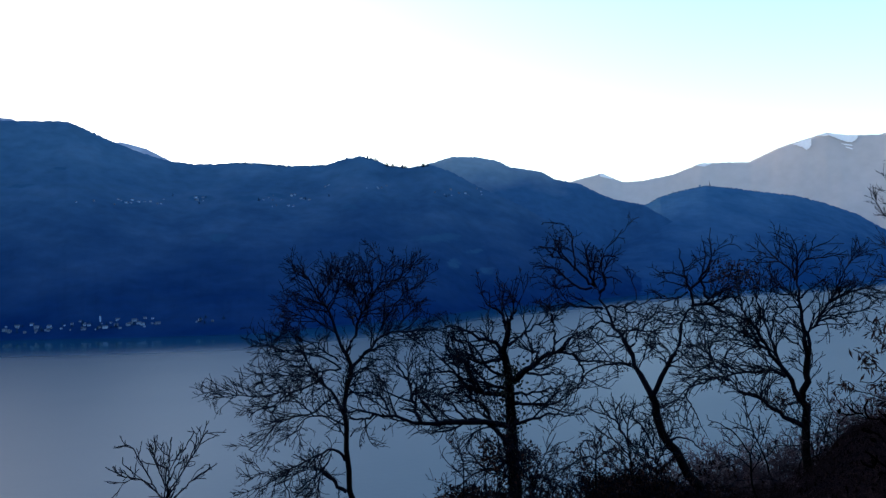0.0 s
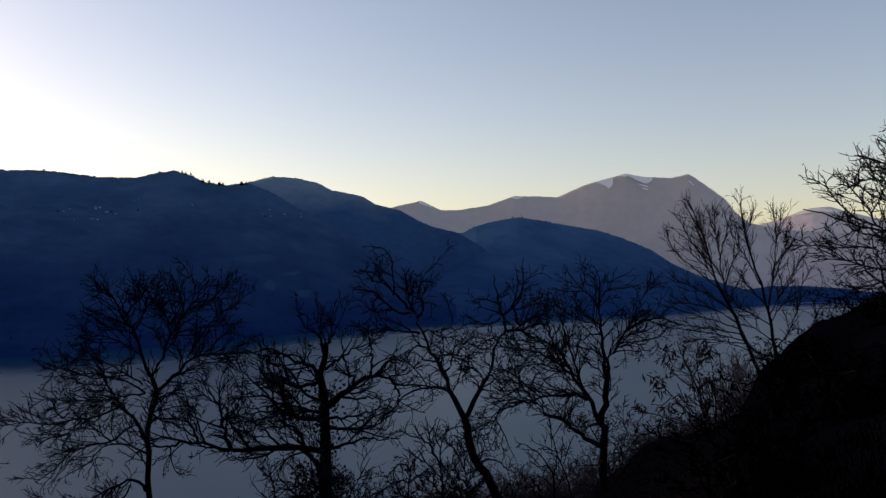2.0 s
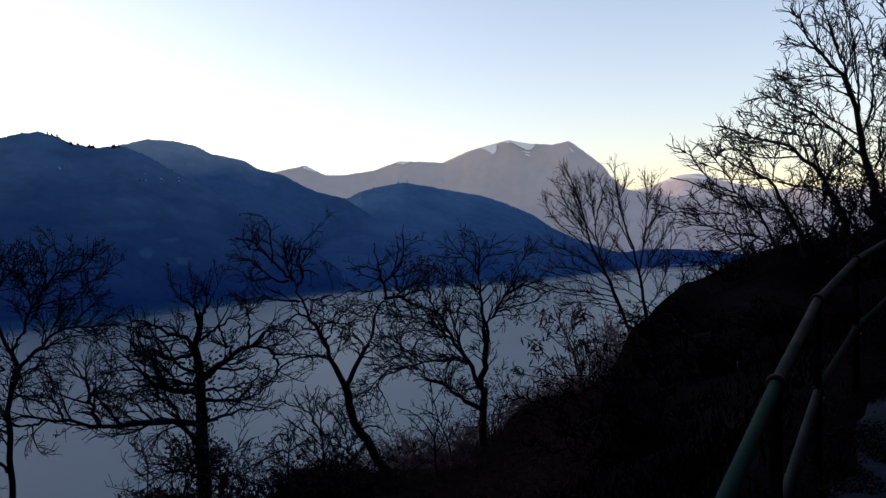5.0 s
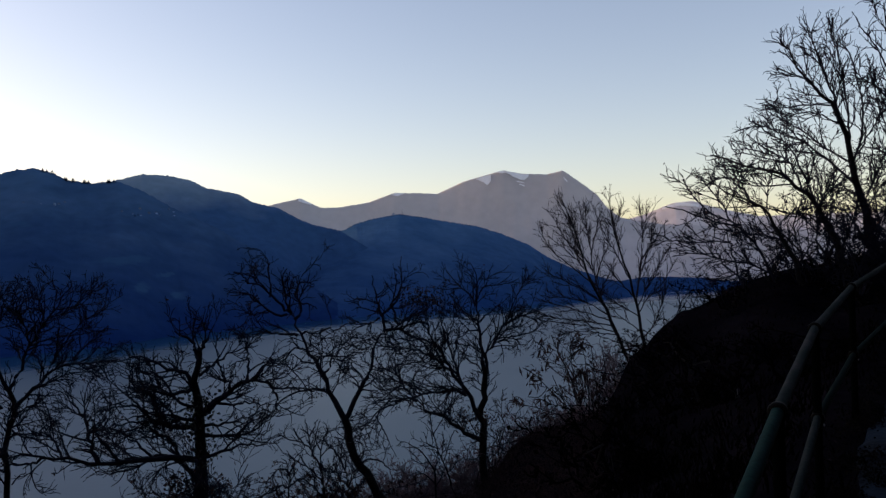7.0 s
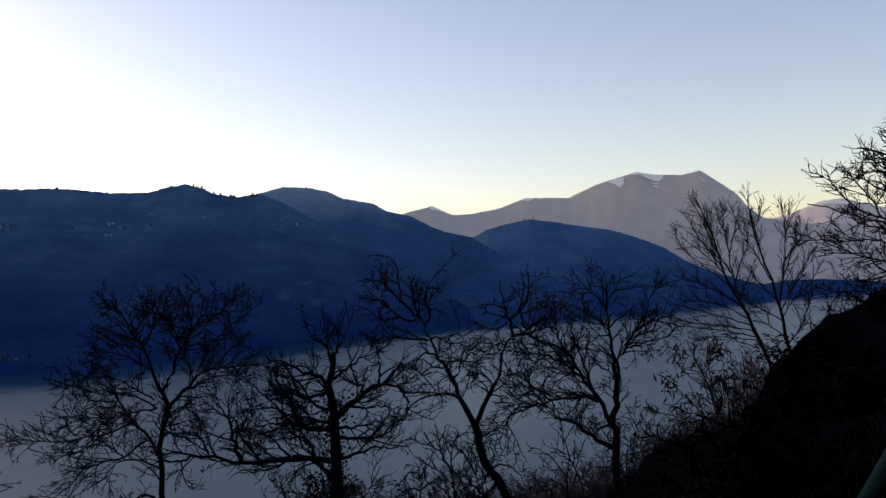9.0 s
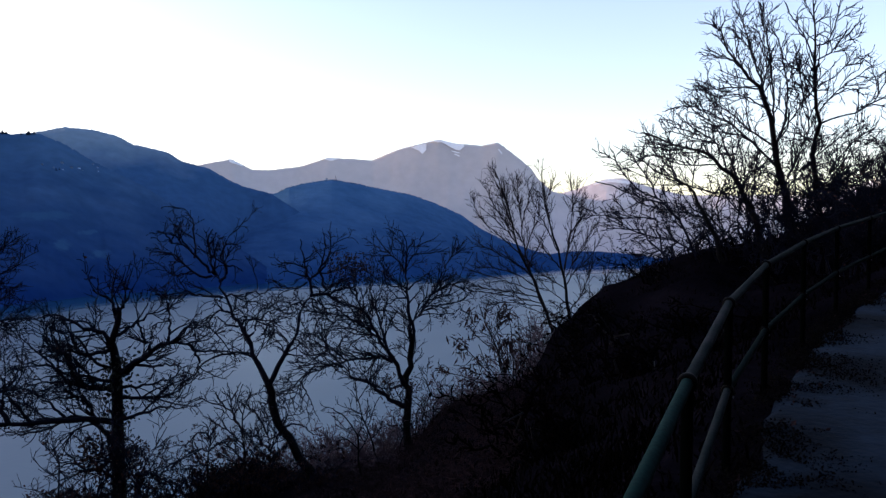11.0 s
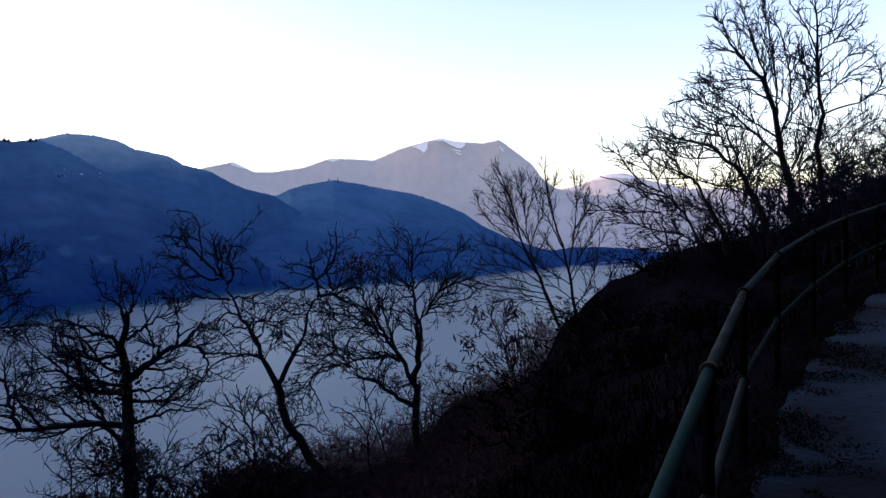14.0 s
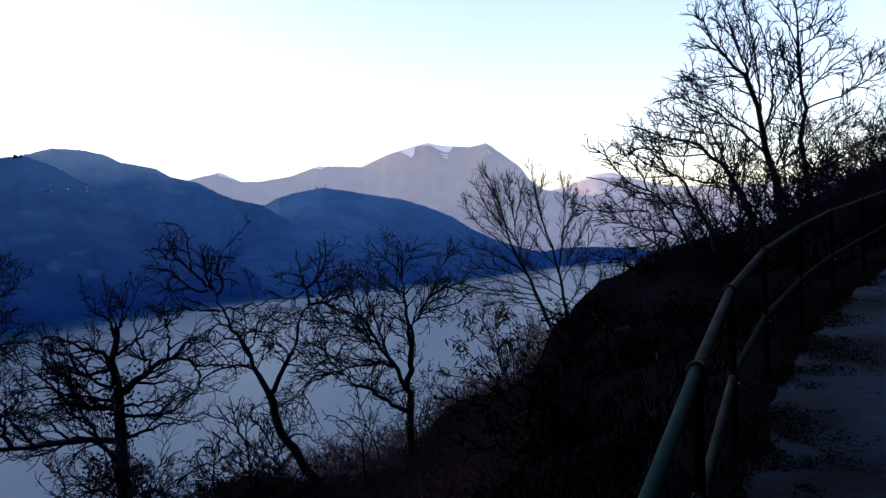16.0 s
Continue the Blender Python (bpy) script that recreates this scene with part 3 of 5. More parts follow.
def bell_tower(place):
    ob = empty("bell_tower", place, 20, "pale bell tower of the lakeside village church", "tower")
    ob.scale = (.34, .34, .34)
    s = 2.6
    part("shaft", mesh_of("shaft", [(a * s, b * s, z) for z in (-5, 26) for a, b in ((-1, -1), (1, -1), (1, 1), (-1, 1))], [(0, 1, 5, 4), (1, 2, 6, 5), (2, 3, 7, 6), (3, 0, 4, 7), (4, 5, 6, 7)], M_WALL), ob)
    part("spire", mesh_of("spire", [(a * 3, b * 3, 26) for a, b in ((-1, -1), (1, -1), (1, 1), (-1, 1))] + [(0, 0, 36)], [(0, 1, 4), (1, 2, 4), (2, 3, 4), (3, 0, 4), (3, 2, 1, 0)], M_ROOF), ob)


bell_tower(MASSIF.find(-40.69, -3.75))
mast = empty("radio_mast", HILL.find(.26, 4.02), 0, "thin radio mast on the wooded hilltop", "mast")
mv, mf = tubes(np.array([[(0, 0, -3), (0, 0, 9), (0, 0, 18)]], float), np.array([[.8, .6, .3]]), 6)
part("pole", mesh_of("pole", mv, mf, M_COLLAR), mast)
part("platform", mesh_of("platform", *joined([tubes(np.array([[(0, 0, 9), (0, 0, 10.4)]], float), np.array([[1.6, 1.6]]), 8)]), M_COLLAR), mast)
hut = HILL.find(-.35, 4.0)
house(hut, 1, 10, .5, "small house on the wooded hilltop", "hill village")


def conifer_mesh(seed):
    rng = np.random.default_rng(seed)
    pieces = [tubes(np.array([[(0, 0, -2), (0, 0, 6), (0, 0, 12)]], float), np.array([[.35, .25, .05]]), 5)]
    v, f = [], []
    for z in np.linspace(2, 12, 11):
        reach = (12.6 - z) * .27
        for k in range(13):
            a, q = rng.uniform(0, 6.28), reach * rng.uniform(.6, 1.1)
            c, sn = math.cos(a), math.sin(a)
            o = len(v)
            v += [(0, 0, z + .5), (c * q - sn * .5, sn * q + c * .5, z - .6), (c * q * 1.15, sn * q * 1.15, z - .3), (c * q + sn * .5, sn * q - c * .5, z - .6)]
            f += [(o, o + 1, o + 2, o + 3)]
    return mesh_of("trunk", *pieces[0], M_BARK), mesh_of("crown", v, f, M_CONIFER)


CONIFERS = [conifer_mesh(k) for k in range(3)]
for az0, az1, el, count in ((-46, -37.5, -4.0, 14), (-35.5, -32.5, -4.1, 4), (-42, -15, 4.0, 8)):
    for _ in range(count):
        tr, cr = CONIFERS[rnd.randrange(3)]
        ob = empty("conifer", MASSIF.find(rnd.uniform(az0, az1), el + rnd.uniform(-.3, .35)), rnd.uniform(0, 360), "dark conifer among the village houses", "tree", "trees among the houses")
        big = rnd.uniform(.35, .75)
        ob.scale = (big * 1.5, big * 1.5, big)
        part("trunk", tr, ob)
        part("crown", cr, ob)
for rng_of, spots in ((MASSIF, [(c + rnd.gauss(0, w), 6.2) for c, w, k in ((-21.7, .08, 4), (-21.1, .1, 3), (-20.45, .16, 8), (-19.2, .22, 7), (-22.6, .3, 4)) for _ in range(k)]), (MASSIF, [(rnd.uniform(-32, -25), 7) for _ in range(14)]),
                      (HILL, [(rnd.uniform(-3.5, 7), 6) for _ in range(26)])):
    for az, el in spots:
        tr, cr = CONIFERS[rnd.randrange(3)]
        ob = empty("conifer", Vector(rng_of.at(az, .995)), rnd.uniform(0, 360), "small dark conifer on the mountain's crest", "tree", "conifers on the crests")
        big = rnd.uniform(.4, .95) if rng_of is MASSIF and az > -23 else rnd.uniform(.2, .42)
        ob.scale = (big * (1.9 if big > .45 else 3.2), big * (1.9 if big > .45 else 3.2), big)
        part("trunk", tr, ob)
        part("crown", cr, ob)


# ---------------------------------------------------------------- bare trees
def spread_along(line, n):
    """Resample a limb's control points smoothly to n points."""
    p = np.array(line, float)
    q = np.concatenate([2 * p[:1] - p[1:2], p, 2 * p[-1:] - p[-2:-1]])
    out = []
    m = len(p) - 1
    for t in np.linspace(0, m - 1e-6, n):
        i, u = int(t), t - int(t)
        a, b, c, d = q[i:i + 4]
        out.append(.5 * (2 * b + (c - a) * u + (2 * a - 5 * b + 4 * c - d) * u * u + (3 * b - a - 3 * c + d) * u ** 3))
    return np.array(out)


def grow(P, R, per_metre, length, angle, up, wiggle, n, tip, rng, start=.2, keep=.7, curl=0.0):
    """Side shoots on B lines of points; curl bends each one steadily to its own side. Returns their lines and radii."""
    L = np.linalg.norm(np.diff(P, axis=1), axis=2).sum(1)
    count = rng.poisson(L * per_metre)
    if count.sum() == 0:
        return np.zeros((0, n, 3)), np.zeros((0, n))
    b = np.repeat(np.arange(len(P)), count)
    u = start + (1 - start) * rng.random(len(b)) ** .9
    x = u * (P.shape[1] - 1)
    i = np.minimum(x.astype(int), P.shape[1] - 2)
    w = (x - i)[:, None]
    at = P[b, i] * (1 - w) + P[b, i + 1] * w
    rad = R[b, i] * (1 - w[:, 0]) + R[b, i + 1] * w[:, 0]
    t = P[b, i + 1] - P[b, i]
    t /= np.linalg.norm(t, axis=1, keepdims=True) + 1e-9
    side = np.cross(t, rng.normal(size=t.shape))
    side /= np.linalg.norm(side, axis=1, keepdims=True) + 1e-9
    a = np.radians(angle * rng.uniform(.6, 1.3, len(b)))[:, None]
    way = t * np.cos(a) + side * np.sin(a)
    way[:, 2] += up
    way /= np.linalg.norm(way, axis=1, keepdims=True)
    span = length * rng.uniform(.45, 1.25, len(b)) * (1.2 - .75 * u)
    bend = rng.normal(size=way.shape) * curl
    pts = [at]
    for k in range(n - 1):
        pts.append(pts[-1] + way * (span / (n - 1))[:, None])
        way = way + rng.normal(size=way.shape) * wiggle + bend
        bend = bend * .8 + rng.normal(size=way.shape) * curl * .55
        way[:, 2] += up * .35
        way /= np.linalg.norm(way, axis=1, keepdims=True)
    r0 = np.clip(rad * keep, tip * 1.2, None)
    return np.stack(pts, 1), r0[:, None] * (1 - np.linspace(0, 1, n)) + tip * np.linspace(0, 1, n)


def leaves_on(P, count, size, rng, hang=.5, long=1.0):
    """Small curled leaves (two triangles folded along the middle) near the given points."""
    pick = P.reshape(-1, 3)[rng.integers(0, P.shape[0] * P.shape[1], count)]
    pick = pick + rng.normal(size=pick.shape) * size * .5
    d = rng.normal(size=pick.shape)
    d[:, 2] -= hang * 2
    d /= np.linalg.norm(d, axis=1, keepdims=True)
    s = np.cross(d, rng.normal(size=d.shape))
    s /= np.linalg.norm(s, axis=1, keepdims=True)
    k = np.cross(d, s)
    z = size * rng.uniform(.6, 1.3, (count, 1))
    v = np.stack([pick, pick + d * z * .5 * long + s * z * .32 / long + k * z * .12, pick + d * z * long, pick + d * z * .5 * long - s * z * .32 / long + k * z * .12], 1).reshape(-1, 3)
    o = np.arange(count)[:, None] * 4
    return v, np.concatenate([o + [0, 1, 2], o + [0, 2, 3]])


class Tree:
    """A bare tree at an azimuth and distance: limbs are given as (across, height above the path) seen from the path."""

    def __init__(self, az, dist, seed, label, name="bare_tree", twig=None, group=""):
        x, y = polar(az, dist)
        self.base = Vector((x, y, float(ground(x, y)) - .15))
        self.rng, self.limbs, self.twig = np.random.default_rng(seed), [], twig or M_TWIG
        self.ob = empty(name, self.base, -az, label, "tree", group)

    def limb(self, r0, *line, lean=None, tip=.012):
        k = len(self.limbs)
        z0 = self.base.z
        p = [(x, 0.0, z - z0) for x, z in line]
        if k == 0:
            p = [(p[0][0] + .03 * (p[0][2]), 0, 0), *p] if p[0][2] > .4 else p
            deep = [0.0] * len(p)
        else:
            reach = math.dist(p[0], p[-1]) * (self.rng.uniform(-.55, .55) if lean is None else lean)
            root = self.depth_at(p[0])
            deep = [root + reach * i / (len(p) - 1) for i in range(len(p))]
        p = [(x, d, z) for (x, _, z), d in zip(p, deep)]
        q = spread_along(p, 14)
        q[1:-1] += self.rng.normal(size=(12, 3)) * min(.035, r0 * .5)
        self.limbs.append((q, r0 + (tip - r0) * np.linspace(0, 1, 14) ** .8))
        return self

    def depth_at(self, p):
        best = min(((math.hypot(a[0] - p[0], a[2] - p[2]), a[1]) for q, _ in self.limbs for a in q))
        return best[1]

    def done(self, branch=(2.8, 1.7), twig=(4.4, .85), fine=(4.8, .42), up=.10, wiggle=.16, angle=46, tip=.006, leaves=0, leaf=.07, ivy=0, thin=1.0, clumps=(), curl=.0, long=1.0):
        rng = self.rng
        P = np.stack([q for q, _ in self.limbs])
        R = np.stack([r for _, r in self.limbs])
        tv, tf = tubes(P[:1], R[:1], 9)
        trunk = part("trunk", mesh_of("trunk", tv, tf, M_BARK, True), self.ob)
        pieces = [tubes(P[1:], R[1:], 6)]
        cut, n = P.copy(), P.shape[1]
        for c in range(3):
            cut[0][:, c] = np.interp(np.linspace(n * .45, n - 1, n), np.arange(n), P[0][:, c])
        P1, R1 = grow(cut, R, branch[0], branch[1], angle, up, wiggle, 10, .008, rng, .12, curl=curl)
        R1 = np.minimum(R1, (.024 - .014 * np.linspace(0, 1, 10)) * thin)
        P2, R2 = grow(P1, R1, twig[0], twig[1], angle, up, wiggle * 1.2, 7, .008, rng, .15, curl=curl * 1.3)
        P2b, R2b = grow(cut, R, twig[0] * .3, twig[1], angle, up, wiggle * 1.2, 7, .008, rng, curl=curl * 1.3)
        P2, R2 = np.concatenate([P2, P2b]), np.minimum(np.concatenate([R2, R2b]), (.0135 - .004 * np.linspace(0, 1, 7)) * thin)
        P3, R3 = grow(P2, R2, fine[0], fine[1], angle, up, wiggle * 1.3, 4, tip * thin, rng, .2, curl=curl * 1.6)
        R3 = np.minimum(R3, .0088 * thin)
        pieces += [tubes(P1, R1, 4), tubes(P2, R2, 3), tubes(P3, R3, 3)]
        cv, cf = joined(pieces)
        crown = part("crown", mesh_of("crown", cv, cf, self.twig), self.ob)
        if leaves:
            lv, lf = leaves_on(np.concatenate([P2[:, -3:], P3[:len(P2), -3:]]) if len(P3) >= len(P2) else P2[:, -3:], leaves, leaf, rng, .5, long)
            tagged(part("leaves", mesh_of("leaves", lv, lf, M_LEAF), crown), "last withered leaves", kind="stuff")
        for x, z, rx, rz, count, size in clumps:
            puff = np.array([x, 0, z - self.base.z]) + np.clip(rng.normal(size=(1, count, 3)), -1.7, 1.7) * (rx * .5, rx * .4, rz * .5)
            tagged(part("leaf_clump", mesh_of("leaf_clump", *leaves_on(puff, count, size, rng, .3), M_LEAF), crown), "clump of withered reddish leaves", kind="stuff")
        if ivy:
            low = P[:1, :9].copy()
            puff = np.repeat(low, 60, 0) + rng.normal(size=(60, 9, 3)) * (.19, .19, .25)
            lv, lf = leaves_on(puff, ivy, .10, rng, .2)
            tagged(part("ivy", mesh_of("ivy", lv, lf, M_IVY), trunk), "dark ivy round the trunk", kind="stuff")
        return self.ob


t = Tree(-24.85, 24, 1, "bare deciduous tree with a wide crown on the slope")
t.limb(0.105, (0.4, -6.62), (0.17, -5.67), (0.03, -5.06), (-0.03, -4.13), (-0.02, -3.13), (0.02, -2.14), (0.07, -1.56), (0.02, -1.06), tip=0.06)
t.limb(0.060, (0.02, -1.06), (-0.2, -0.48), (-0.46, 0.19), (-0.71, 0.6), (-0.97, 1.09), (-1.15, 1.34))
t.limb(0.060, (0.02, -1.02), (0.26, -0.58), (0.51, 0.08), (0.75, 0.4), (1.08, 0.98), (1.49, 1.56))
t.limb(0.060, (0.09, -1.56), (0.49, -1.08), (0.89, -0.6), (1.46, -0.39), (1.94, -0.35), (2.44, -0.32))
t.limb(0.030, (0.89, -0.6), (1.14, -0.11), (1.47, 0.39), (1.8, 0.72))
t.limb(0.030, (0.49, -1.08), (0.97, -0.86), (1.45, -0.71), (2.02, -0.73))
t.limb(0.050, (-0.05, -2.96), (-0.38, -2.2), (-0.76, -1.84), (-1.12, -1.25), (-1.26, -0.76), (-1.55, -0.34))
t.limb(0.035, (-0.76, -1.84), (-1.29, -2.06), (-1.74, -2.11), (-2.39, -2.19), (-2.89, -2.11), (-3.38, -2), (-3.66, -1.97))
t.limb(0.035, (-0.46, -2.36), (-1, -2.73), (-1.53, -2.77), (-1.97, -2.9), (-2.34, -3.27), (-2.78, -3.56))
t.limb(0.030, (-0.09, -3.13), (-0.47, -2.93), (-0.93, -2.86), (-1.31, -3.03), (-1.61, -3.42), (-2.13, -3.69))
t.limb(0.050, (-0.11, -4.13), (-0.34, -3.81), (-0.64, -3.83), (-1.1, -4.03), (-1.63, -4.23), (-2.08, -4.51), (-2.67, -4.77))
t.limb(0.060, (-0.09, -5.05), (-0.51, -4.67), (-0.81, -4.43), (-1.05, -4.29), tip=0.05)
t.limb(0.025, (-0.85, -4.59), (-0.94, -5.12), (-1.06, -5.52), (-1.25, -5.91))
t.limb(0.025, (-0.49, -3.92), (-0.81, -4.47), (-0.97, -4.95))
t.limb(0.030, (-0.06, -5.68), (-0.22, -5.87), (-0.34, -6.06))
t.limb(0.020, (0.06, -3.47), (0.22, -3.25), (0.38, -3.15))
t.limb(0.030, (-0.14, -1.47), (-0.68, -1.48), (-1.28, -1.53), (-1.87, -1.46), (-2.45, -1.34))
t.limb(0.030, (-0.14, -1.47), (-0.74, -1.03), (-1.49, -0.91), (-2.07, -0.64), (-2.5, -0.55))
t.limb(0.030, (-0.21, -1.22), (-0.74, -0.86), (-1.26, -0.52), (-1.85, -0.33))
t.limb(0.025, (-1.63, -4.23), (-1.86, -4.61), (-1.69, -5.12), (-1.73, -5.45))
t.limb(0.025, (-1.1, -4.03), (-1.41, -4.41), (-2.01, -4.76))
t.limb(0.025, (-1.12, -1.25), (-1.64, -1.23), (-2.22, -0.96))
t.limb(0.025, (-1.74, -2.11), (-2.11, -2.49), (-2.62, -2.61), (-2.84, -2.83))
t.limb(0.025, (-1, -2.73), (-1.52, -2.37), (-2.25, -2.4))
t.limb(0.030, (-0.46, 0.19), (-0.79, 0.28), (-1.24, 0.45), (-1.6, 0.78))
t.limb(0.030, (-0.71, 0.6), (-0.4, 1.09), (-0.32, 1.41))
t.limb(0.030, (0.51, 0.08), (0.36, 0.66), (0.06, 1.08))
t.limb(0.025, (0.75, 0.4), (0.84, 0.9), (0.69, 1.4))
t.limb(0.025, (1.08, 0.98), (1.64, 1.06), (1.97, 1.3))
t.limb(0.030, (0.07, -2.06), (0.31, -2.24), (0.78, -2.36), (1.18, -2.38))
t.limb(0.025, (0.07, -1.73), (0.48, -1.5), (0.88, -1.56))
t.limb(0.025, (-2.08, -4.51), (-2.29, -4.33), (-2.66, -4.45))
t.limb(0.025, (-0.2, -0.48), (-0.88, -0.04), (-1.47, 0.14), (-1.83, 0.39))
t.limb(0.025, (-0.46, 0.19), (-0.18, 0.75), (-0.09, 1.33))
t.limb(0.020, (-0.97, 1.09), (-1.3, 1.34), (-1.44, 1.58))
t.limb(0.025, (0.51, 0.08), (0.98, 0.23), (1.63, 0.3), (2.2, 0.37))
t.limb(0.025, (1.45, -0.39), (1.79, 0.04), (2.2, 0.2))
t.limb(0.025, (0.75, 0.4), (0.52, 0.91), (0.38, 1.49))
t.limb(0.020, (1.08, 0.98), (1.16, 1.4), (1.09, 1.73))
t.limb(0.020, (1.8, 0.72), (2.13, 0.88), (2.37, 1.04))
t.done(branch=(5.6, 1.08), twig=(6.4, .62), fine=(6.4, .30), thin=.98, wiggle=.11, up=.04, angle=42, curl=.08)
t = Tree(-36.92, 17, 12, "small slender bare tree low on the slope")
t.limb(0.038, (0.02, -4.01), (0, -3.4), (0.01, -2.84), (0.04, -2.51), tip=0.02)
t.limb(0.017, (0, -3.01), (-0.28, -2.53), (-0.58, -2.28), (-0.86, -2.14))
t.limb(0.015, (-0.18, -2.67), (-0.42, -2.19), (-0.61, -1.87))
t.limb(0.017, (0.04, -2.51), (0.05, -2.13), (0.12, -1.58))
t.limb(0.015, (0.03, -2.74), (0.41, -2.28), (0.83, -1.71))
t.limb(0.013, (0.03, -2.96), (0.46, -2.56), (0.77, -2.37))
t.limb(0.015, (0.01, -2.73), (-0.18, -2.16), (-0.28, -1.82))
t.limb(0.015, (0.06, -2.52), (0.31, -1.99), (0.54, -1.59))
t.limb(0.012, (0.41, -2.28), (0.58, -1.91), (0.61, -1.74))
t.done(branch=(4.2, .6), twig=(5, .32), fine=(4, .16), angle=34, thin=.8, wiggle=.1, curl=.08)
t = Tree(-13.4, 20, 2, "bare gnarled oak with ivy on its thick trunk")
t.limb(0.212, (0.13, -5.87), (0.04, -3.76), (0, -2.64), (-0.03, -1.76), (-0.06, -1.12), (-0.1, -0.65), (-0.05, -0.17), (-0.01, 0.14), tip=0.05)
t.limb(0.062, (-0.06, -0.25), (-0.13, 0.23), (-0.4, 0.43), (-0.55, 0.63))
t.limb(0.062, (-0.03, 0.07), (0.15, 0.3), (0.3, 0.61))
t.limb(0.069, (-0.1, -0.65), (-0.41, -0.4), (-0.79, -0.24), (-1.33, -0.03), (-1.56, 0.05))
t.limb(0.112, (0.05, -1.36), (0.29, -1.13), (0.68, -0.9), (1, -0.67), (1.48, -0.68), (1.92, -0.57))
t.limb(0.044, (1, -0.67), (1.09, -0.19), (1.01, 0.21))
t.limb(0.050, (0.68, -0.9), (0.53, -0.5), (0.38, -0.1))
t.limb(0.044, (1.16, -0.59), (1.48, -0.28), (1.8, -0.2))
t.limb(0.044, (-0.02, -0.49), (0.3, -0.26), (0.69, -0.02), (1.17, 0.21))
t.limb(0.088, (-0.04, -2.48), (-0.51, -2.34), (-1.05, -2.28), (-1.66, -2.26), (-2.12, -2.17), (-2.8, -1.99), (-3.1, -1.86), (-3.62, -1.77), (-3.91, -1.68))
t.limb(0.062, (-2.12, -2.17), (-2.34, -1.61), (-2.48, -1.14), (-2.71, -0.9))
t.limb(0.050, (-2.34, -1.61), (-2.11, -1.38), (-1.99, -1.19))
t.limb(0.050, (-1.66, -2.26), (-1.96, -1.86), (-2.26, -1.54))
t.limb(0.075, (-0.07, -1.76), (-0.5, -1.67), (-0.89, -1.58), (-1.34, -1.25), (-1.73, -1.16), (-2.1, -1.07))
t.limb(0.056, (-0.89, -1.58), (-1.03, -1.1), (-1.41, -0.77), (-1.64, -0.53))
t.limb(0.062, (-0.12, -2.95), (-0.51, -2.46), (-1.05, -2.4), (-1.51, -2.66), (-1.98, -2.8), (-2.43, -2.79))
t.limb(0.056, (-0.1, -0.8), (-0.57, -0.87), (-1.03, -0.78), (-1.49, -0.85))
t.limb(0.050, (-0.06, -1.2), (-0.49, -1.11), (-0.87, -0.55), (-1.1, -0.39))
t.limb(0.050, (-0.03, -1.6), (-0.57, -1.43), (-1.11, -1.33), (-1.65, -1.48))
t.limb(0.050, (0.12, -2.4), (0.59, -2.26), (0.99, -2.11), (1.47, -2.13))
t.limb(0.050, (0.09, -1.92), (0.6, -1.94), (1.15, -1.87), (1.64, -1.49))
t.limb(0.044, (0.05, -1.68), (0.68, -1.7), (1.32, -1.56))
t.limb(0.044, (0.29, -1.13), (0.68, -1.22), (1.08, -1.23), (1.48, -1.32))
t.limb(0.044, (1.48, -0.68), (1.72, -1.09), (1.64, -1.57))
t.limb(0.050, (-0.35, -2.63), (-0.66, -2.14), (-1.04, -1.65))
t.limb(0.088, (1.44, -7.1), (1.04, -5.92), (0.66, -4.36), (0.42, -3.62), (0.19, -2.89))
t.limb(0.037, (0.7, -4.44), (1.14, -4.3), (1.62, -4.2))
t.limb(0.037, (0.35, -3.29), (0.82, -3.39), (1.22, -3.73))
t.limb(0.037, (0.66, -4.36), (0.9, -3.96), (0.98, -3.8))
t.limb(0.037, (-2.8, -1.99), (-3.02, -1.59), (-3.31, -1.43))
t.limb(0.037, (-3.1, -1.86), (-3.47, -1.97), (-3.92, -1.96))
t.limb(0.037, (-1.05, -2.28), (-1.43, -1.88), (-1.73, -1.71))
t.limb(0.037, (-0.16, -3.35), (-0.52, -3.58), (-0.91, -3.4), (-1.29, -3.47))
t.limb(0.037, (-0.88, -1.58), (-1.42, -1.48), (-1.88, -1.55))
t.limb(0.037, (-0.5, -1.67), (-0.73, -1.18), (-1.26, -0.93))
t.limb(0.031, (-1.34, -1.25), (-1.64, -0.85), (-1.95, -0.76))
t.limb(0.031, (-1.03, -1.1), (-1.11, -0.62), (-1.33, -0.38))
t.limb(0.044, (-0.51, -2.34), (-0.73, -1.9), (-1.2, -1.88), (-1.58, -1.95))
t.limb(0.037, (-0.04, -4.12), (-0.52, -4.18), (-1.07, -4.23), (-1.69, -4.2))
t.limb(0.037, (-0.07, -3.76), (-0.44, -3.5), (-0.67, -3.25))
t.limb(0.031, (-0.06, -4.48), (-0.61, -4.62), (-1.15, -4.75))
t.done(branch=(3.9, 1.1), twig=(6.0, .62), fine=(6.2, .30), thin=.98, wiggle=.12, up=.04, angle=42, curl=.08, ivy=1500, leaves=200, clumps=((-1.07, -4.25, .9, .34, 900, .10), (-.5, -3.2, .4, .5, 320, .09), (.3, -3.5, .35, .6, 260, .09)))
t = Tree(-0.58, 21, 3, "slender forked bare tree leaning from the slope")
t.limb(0.135, (0.26, -5.41), (0.04, -4.71), (-0.29, -4), (-0.62, -3.35), (-0.94, -3.01), (-1.06, -2.44), (-1.19, -1.92), tip=.1)
